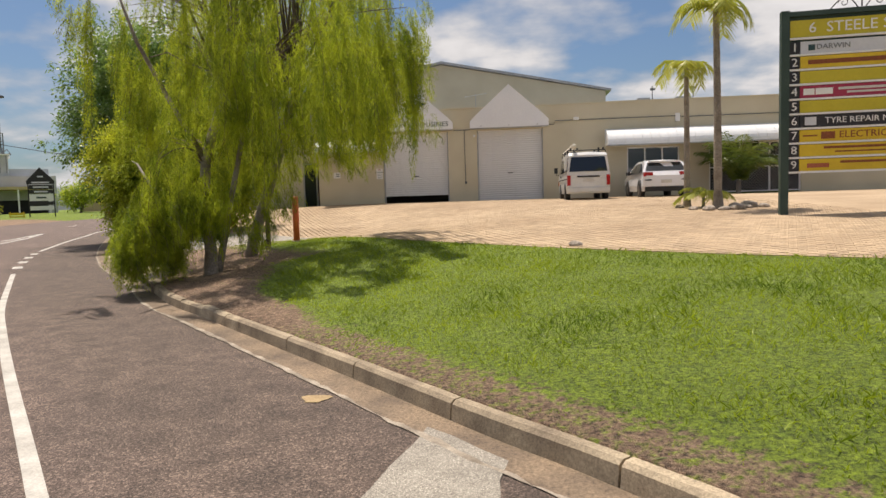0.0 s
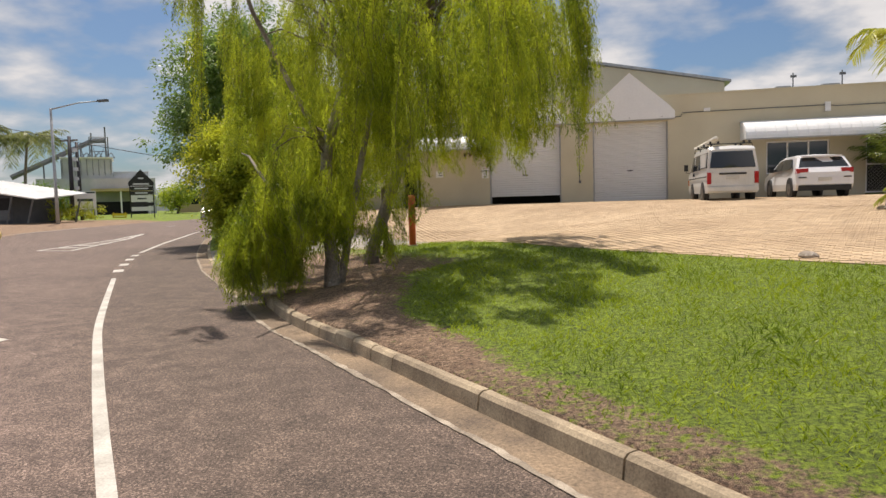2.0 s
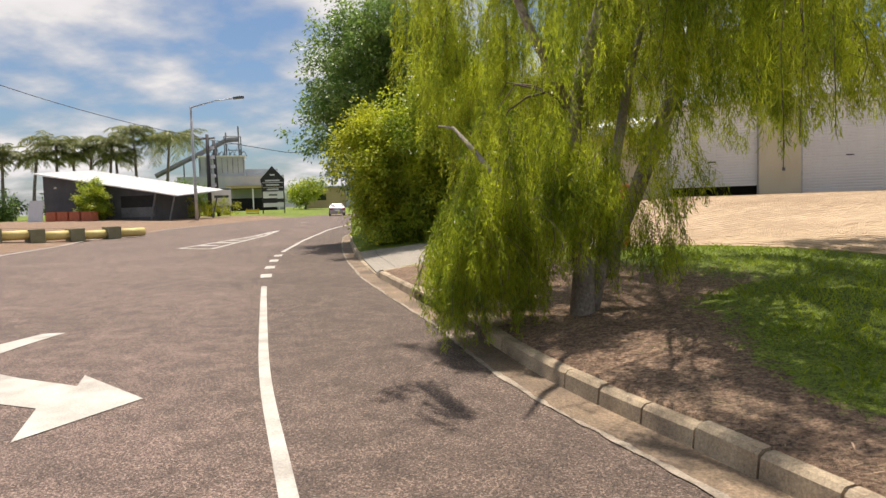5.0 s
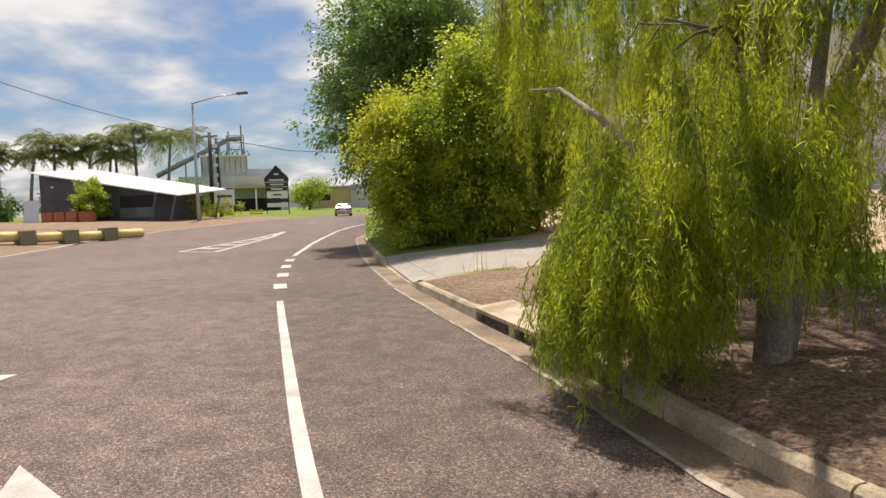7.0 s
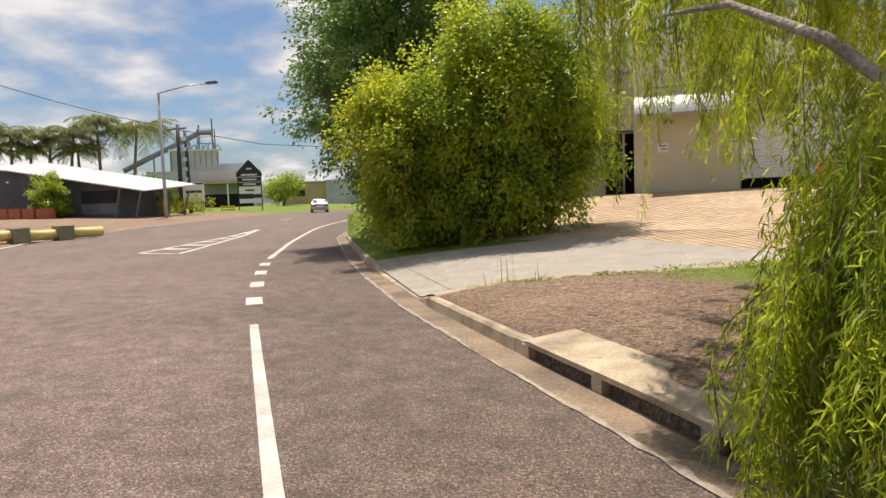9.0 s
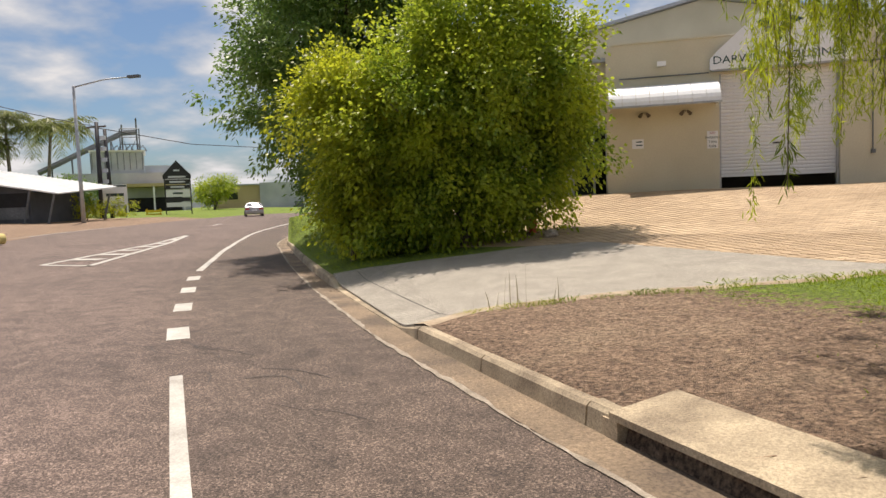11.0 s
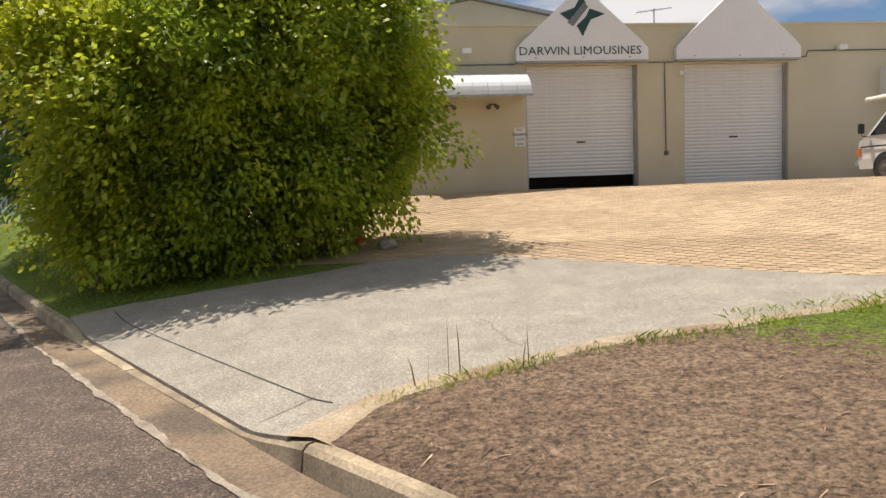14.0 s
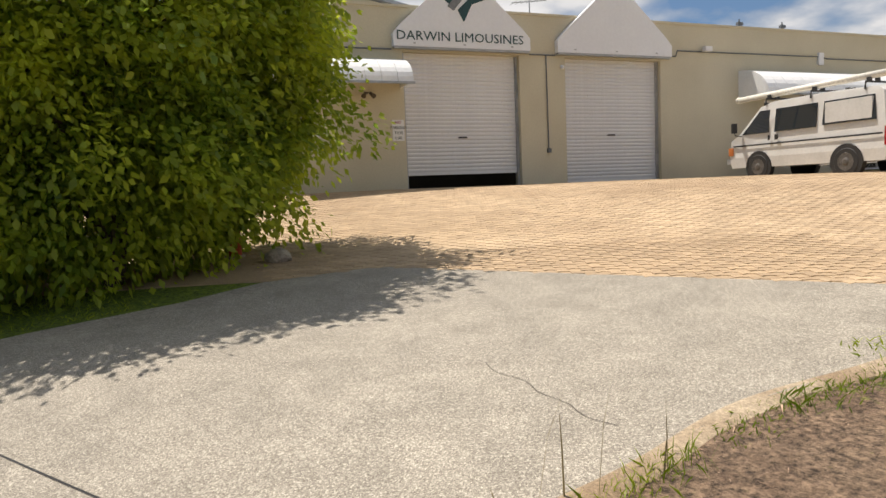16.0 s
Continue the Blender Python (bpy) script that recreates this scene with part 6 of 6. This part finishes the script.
for k, (x, y) in enumerate(((-52, 140), (-49, 141))):
    palm("coconut_palm", (x, y, 0.3), 9.0 + k, 0.25, 14, 3.4, "tall palm beyond far building", M_FARPALM, 70 + k, 2.4, (0, 0), 0.9, 0.3, 0.25, "coconut palms", 12)
for k, (x, y) in enumerate(((-67.5, 61.0), (-74.0, 56.0), (-62.5, 66.0))):
    bushy("screen_tree", (x, y, 0.9), [(0, 0, 1.9, 2.6, 2.4, 1.7), (1.6, 0.8, 1.4, 1.8, 1.7, 1.3), (-1.6, -0.9, 1.5, 1.9, 1.7, 1.3)], 4500, (0.34, 0.16), M_TREE, M_BARK2, "dense green tree behind the shed and palms", 80 + k, 0.2, 0.8, "tree", 0.5, 0.6)
wire = thing("overhead_wire", label="thin black overhead power lines", category="cable")
WA, WB = Vector((-59.31, 39.15, 14.46)), Vector((-53.6, 66, 9.2))
tube_part("wire", wire, M_BLACK, [WA.lerp(WB, k / 14) - Vector((0, 0, 3.2 * (k / 14) * (1 - k / 14))) for k in range(15)], 0.03, 4)
tube_part("wire", wire, M_BLACK, [(-53.6, 66, 9.1), (-50, 75, 8.0), (-45.2, 85, 7.9), (-30, 110, 9.0)], 0.035, 4)

# ---- road markings ----
arrow = thing("lane_arrow", (0, 0, 0.007), label="white turn arrow painted on asphalt", category="road marking", kind="structure")
bm = bmesh.new()
for poly in ([(-7.45, 11.52), (-8.66, 11.98), (-8.38, 11.66), (-9.2, 11.72), (-10.3, 11.9), (-10.2, 11.2), (-9.2, 11.05), (-8.1, 11.05), (-7.52, 10.42)], [(-10.2, 11.5), (-10.75, 12.95), (-10.95, 13.62), (-11.2, 13.5), (-11.05, 12.5), (-10.5, 11.3)]):
    bm.faces.new([bm.verts.new((x, y, 0)) for x, y in poly])
part("arrow_head", bm, M_WHITE, arrow)
isl = thing("painted_island", (0, 0, 0.007), label="white outlined painted traffic island with bars", category="road marking", kind="structure")
A, B, C_ = Vector((-23.25, 28.8, 0)), Vector((-28.2, 42.8, 0)), Vector((-21.3, 28.4, 0))
for p_, q_ in ((A, B), (C_, B), (A, C_)):
    strip("outline_bar", [tuple(p_[:2]), tuple(q_[:2])], -0.1, 0.1, 0.007, M_WHITE, parent=isl, kind="", step=1.0)
for k in range(6):
    t = 0.12 + 0.13 * k
    p_, q_ = A.lerp(B, t), C_.lerp(B, t + 0.02)
    strip("cross_bar", [tuple(p_[:2]), tuple(q_[:2])], -0.26, 0.26, 0.0075, M_WHITE, parent=isl, kind="", step=0.4)
strip("centre_dash", [(-33.0, 52.0), (-33.9, 54.5)], -0.08, 0.08, 0.007, M_WHITE, "short white dash painted on asphalt", category="road marking")
patch = thing("yellow_paint_spot", (-0.3, 7.65, 0.006), label="faded yellow paint patch on asphalt", category="road marking", kind="structure")
bm = bmesh.new()
bm.faces.new([bm.verts.new(((0.11 + 0.04 * math.sin(3 * a)) * math.cos(a), (0.13 + 0.03 * math.cos(2 * a)) * math.sin(a), 0)) for a in [6.283 * k / 14 for k in range(14)]])
part("spot", bm, surf("faded_yellow", (0.30, 0.21, 0.11), (0.40, 0.29, 0.15), 8, 60, 0.9, 0.3, 0.005, speck=0.4), patch)
cp = thing("concrete_patch", (0, 0, 0.008), label="rough pale concrete patch in the gutter", category="road patch", kind="structure")
bm = bmesh.new()
bm.faces.new([bm.verts.new((x, y, 0)) for x, y in ((0.70, 6.98), (0.90, 6.80), (1.08, 6.58), (1.27, 6.38), (1.22, 6.1), (1.24, 5.5), (0.36, 5.4), (0.50, 5.95), (0.56, 6.3), (0.66, 6.7))])
part("slab", bm, M_SLAB, cp)

# ---- grass, litter ----
def scatter(n, box_, seed, accept):
    rng = np.random.default_rng(seed)
    x0, y0, x1, y1 = box_
    out = []
    for x, y in zip(rng.uniform(x0, x1, n), rng.uniform(y0, y1, n)):
        i, d, _ = station(x, y)
        if d > 0.2:
            a = accept(x, y, d, rng)
            if a:
                out.append((x, y, d, a))
    return out, rng


def lawn_edge(y):
    """The x of the paving's edge at a given y."""
    pts = [(9.0, 8.6), (5.75, 10.85), (4.3, 11.9), (2.2, 13.6), (.2, 15.4), (-1.03, 16.6), (-4.25, 21.4), (-4.3, 23)]
    for (a, b), (c, d) in zip(pts, pts[1:]):
        if b <= y <= d:
            return a + (c - a) * (y - b) / (d - b)
    return 9.0 + (8.6 - y) * 1.4 if y < 8.6 else -4.3


def grass_mesh(name, spots_, tall, wide, material, label, seed, spread=0.5):
    rng = np.random.default_rng(seed)
    n = len(spots_)
    P = np.array([(x, y, height(x, y, d) - 0.01) for x, y, d, a in spots_])
    S = np.array([a for *_, a in spots_])
    ang = rng.uniform(0, 6.283, n)
    side = np.stack([np.cos(ang), np.sin(ang), np.zeros(n)], 1) * (wide * rng.uniform(0.6, 1.3, n))[:, None]
    bend = rng.normal(0, spread, (n, 3)); bend[:, 2] = 1 if spread < 1 else rng.uniform(0.0, 0.5, n)
    bend *= (tall * S * rng.uniform(0.5, 1.4, n))[:, None]
    mid = P + bend * 0.55
    tip = P + bend * np.array([1.35, 1.35, 0.9])
    v = np.stack([P - side, P + side, mid + side * 0.7, tip, mid - side * 0.7], 1).reshape(-1, 3)
    return tagged(raw(name, v.tolist(), np.arange(5 * n).reshape(-1, 5).tolist(), material), label, "grass", kind="stuff")


def on_lawn(x, y, d, rng):
    if x > lawn_edge(y) - 0.05:
        return 0
    v = -0.589 * x + 0.808 * y
    if v > 21.9 and y > 20.3:
        return 0
    c = lawn_cover(x, y, d) + 0.5 * noise.noise((x * 1.3, y * 1.3, 2))
    return max(0.45, min(1.25, c + 0.3 * noise.noise((x * 0.6, y * 0.6, 5)))) if rng.uniform() < c * 1.1 - 0.25 else 0


lawn_spots, _ = scatter(150000, (-6.5, 4.0, 9.0, 21.3), 31, on_lawn)
grass_mesh("lawn_grass", lawn_spots, 0.06, 0.0055, M_GRASS, "short green lawn grass blades", 32)
verge_spots, _ = scatter(16000, (-16.5, 24.6, -9.5, 34), 33, lambda x, y, d, r: 0.8 if d < 2.6 and (y > 24.9 + 0.12 * (x + 12.6)) else 0)
grass_mesh("verge_grass", verge_spots, 0.06, 0.005, M_GRASS, "green verge grass under the trees", 34)
edge_spots = []
rng_e = np.random.default_rng(35)
for a, b in zip(SLAB_A, SLAB_A[1:]):
    for k in range(260):
        t = rng_e.uniform()
        x, y = a[0] + (b[0] - a[0]) * t, a[1] + (b[1] - a[1]) * t
        if noise.noise((x * 2.2, y * 2.2, 8)) > -0.12 and x > -9.4:
            edge_spots.append((x + rng_e.normal(0, 0.05), y - abs(rng_e.normal(0, 0.10)) - 0.02, station(x, y)[1], 0.6 + 1.1 * max(0, noise.noise((x * 3, y * 3, 1)) + 0.3)))
grass_mesh("edge_grass", edge_spots, 0.06, 0.0032, M_GRASS, "green grass tufts along driveway edge", 36)
tall_spots = [(x, y, station(x, y)[1], s_) for x, y, s_ in ((-8.75, 20.6, 1), (-8.68, 20.62, 1.2), (-8.6, 20.66, .8), (-8.5, 20.6, 1.1), (-9.1, 20.6, .7), (-8.9, 20.55, .8), (-8.2, 20.62, .9), (-8.15, 20.66, .7), (-8.82, 20.58, .9))]
grass_mesh("seed_grass", tall_spots, 0.42, 0.006, leafy("dry_stem", (0.16, 0.13, 0.06), (0.3, 0.24, 0.12), 0.2), "tall dry seeding grass stems at driveway edge", 37, 0.12)
def bare(x, y, d, r):
    return 1.0 if (lawn_cover(x, y, d) < 0.6 and d < 5.5 and not (-0.589 * x + 0.808 * y > 21.9 and y > 20.6)) else 0


dry_spots, _ = scatter(110000, (-9.6, 9.0, -1.0, 21.2), 38, bare)
grass_mesh("leaf_litter", dry_spots, 0.024, 0.0066, M_LITTER, "dry brown leaf litter and dead grass", 39, 2.2)
weed_spots, _ = scatter(42000, (-6.5, 4.0, 6.0, 19.5), 44, lambda x, y, d, r: 1.0 if 0.22 < d < 2.4 and x < lawn_edge(y) and r.uniform() < (1 - smooth01(0.5, 2.3, d)) * smooth01(-0.15, 0.35, noise.noise((x * 1.6, y * 1.6, 12))) else 0)
grass_mesh("creeping_weed", weed_spots, 0.03, 0.0085, M_WEED, "low dull green creeping weeds beside the kerb", 45, 1.6)
gl_spots = []
rng_g = np.random.default_rng(40)
for k in range(2600):
    i = int(rng_g.integers(10, 118))
    if noise.noise((i * 0.13, 0, 4)) < -0.05 and i < 100:
        continue
    p_ = along(i, -abs(rng_g.normal(0, 0.08)) - 0.01) + TAN[i] * rng_g.uniform(-0.12, 0.12)
    gl_spots.append((p_[0], p_[1], -0.1, 1.0))
grass_mesh("gutter_litter", gl_spots, 0.02, 0.009, M_LITTER, "dry brown leaves lying in the gutter", 41, 2.0)

# ---- block paving: zigzag blocks, the nearest ones as pieces ----
U = Vector((0.93, -0.3676, 0)); W_ = Vector((0.3676, 0.93, 0))
PL, PW = 0.225, 0.1125


def paver_mesh():
    e, zg = 0.0028, 0.022
    xs = [e, PL * 0.25, PL * 0.5, PL * 0.75, PL - e]
    zig = [0, zg, 0, -zg, 0]
    ring = [(x, e + z) for x, z in zip(xs, zig)] + [(x, PW - e + z) for x, z in zip(xs[::-1], zig[::-1])]
    top = [(x + (0.003 if x < PL / 2 else -0.003), y + (0.003 if y < PW / 2 else -0.003), 0.0) for x, y in ring]
    low = [(x, y, -0.009) for x, y in ring]
    n = len(ring)
    return top + low, [tuple(range(n))] + [(n + k, n + (k + 1) % n, (k + 1) % n, k) for k in range(n)]


PV, PF = paver_mesh()
pme = bpy.data.meshes.new("paver")
pme.from_pydata(PV, [], PF)
pme.materials.append(M_PAVE_P)
near_count, rest_v, rest_f = 0, [], []
frontline = [(-9.1, 25.5), (-7.9, 25.42), (-6.05, 23.36), (-4.25, 21.32)]
origin = Vector((-6.05, 23.6, 0))
for r in range(-130, 130):
    for c in range(-34, 86):
        o = origin + U * ((c + 0.5 * (r % 2)) * PL) + W_ * (r * PW)
        m = o + U * PL * 0.5 + W_ * PW * 0.5
        if m.y > 34.25 or m.x > 8.5 or m.x < -9.0 or m.y < 9:
            continue
        if m.x < lawn_edge(m.y) + 0.16 and m.y < 21.6:
            continue
        if m.y >= 21.5:
            for (ax, ay), (bx, by) in zip(frontline, frontline[1:]):
                if ax <= m.x <= bx:
                    yy = ay + (by - ay) * (m.x - ax) / (bx - ax)
                    break
            else:
                yy = 21.5
            if m.y < yy + 0.07:
                continue
        h0 = height(o.x, o.y) + 0.021
        gx = (height(o.x + 0.2 * U.x, o.y + 0.2 * U.y) + 0.021 - h0) / 0.2
        gy = (height(o.x + 0.2 * W_.x, o.y + 0.2 * W_.y) + 0.021 - h0) / 0.2
        jig = 0.003 * noise.noise((o.x * 9, o.y * 9, 0))
        if near_count < 300 and -6 <= r <= 14 and -9 <= c <= 9:
            p_ = new("paver", pme)
            p_.parent = yard
            p_.matrix_basis = Matrix(((U.x, W_.x, 0, o.x), (U.y, W_.y, 0, o.y), (gx, gy, 1, h0 + jig), (0, 0, 0, 1)))
            near_count += 1
        else:
            k = len(rest_v)
            rest_v += [(o.x + U.x * a + W_.x * b, o.y + U.y * a + W_.y * b, h0 + jig + gx * a + gy * b + z) for a, b, z in PV]
            rest_f += [tuple(k + j for j in f) for f in PF]
rest = raw("paver_field", rest_v, rest_f, M_PAVE, yard)
tagged(rest, kind="stuff")
yard.data.materials[0] = M_PAVE
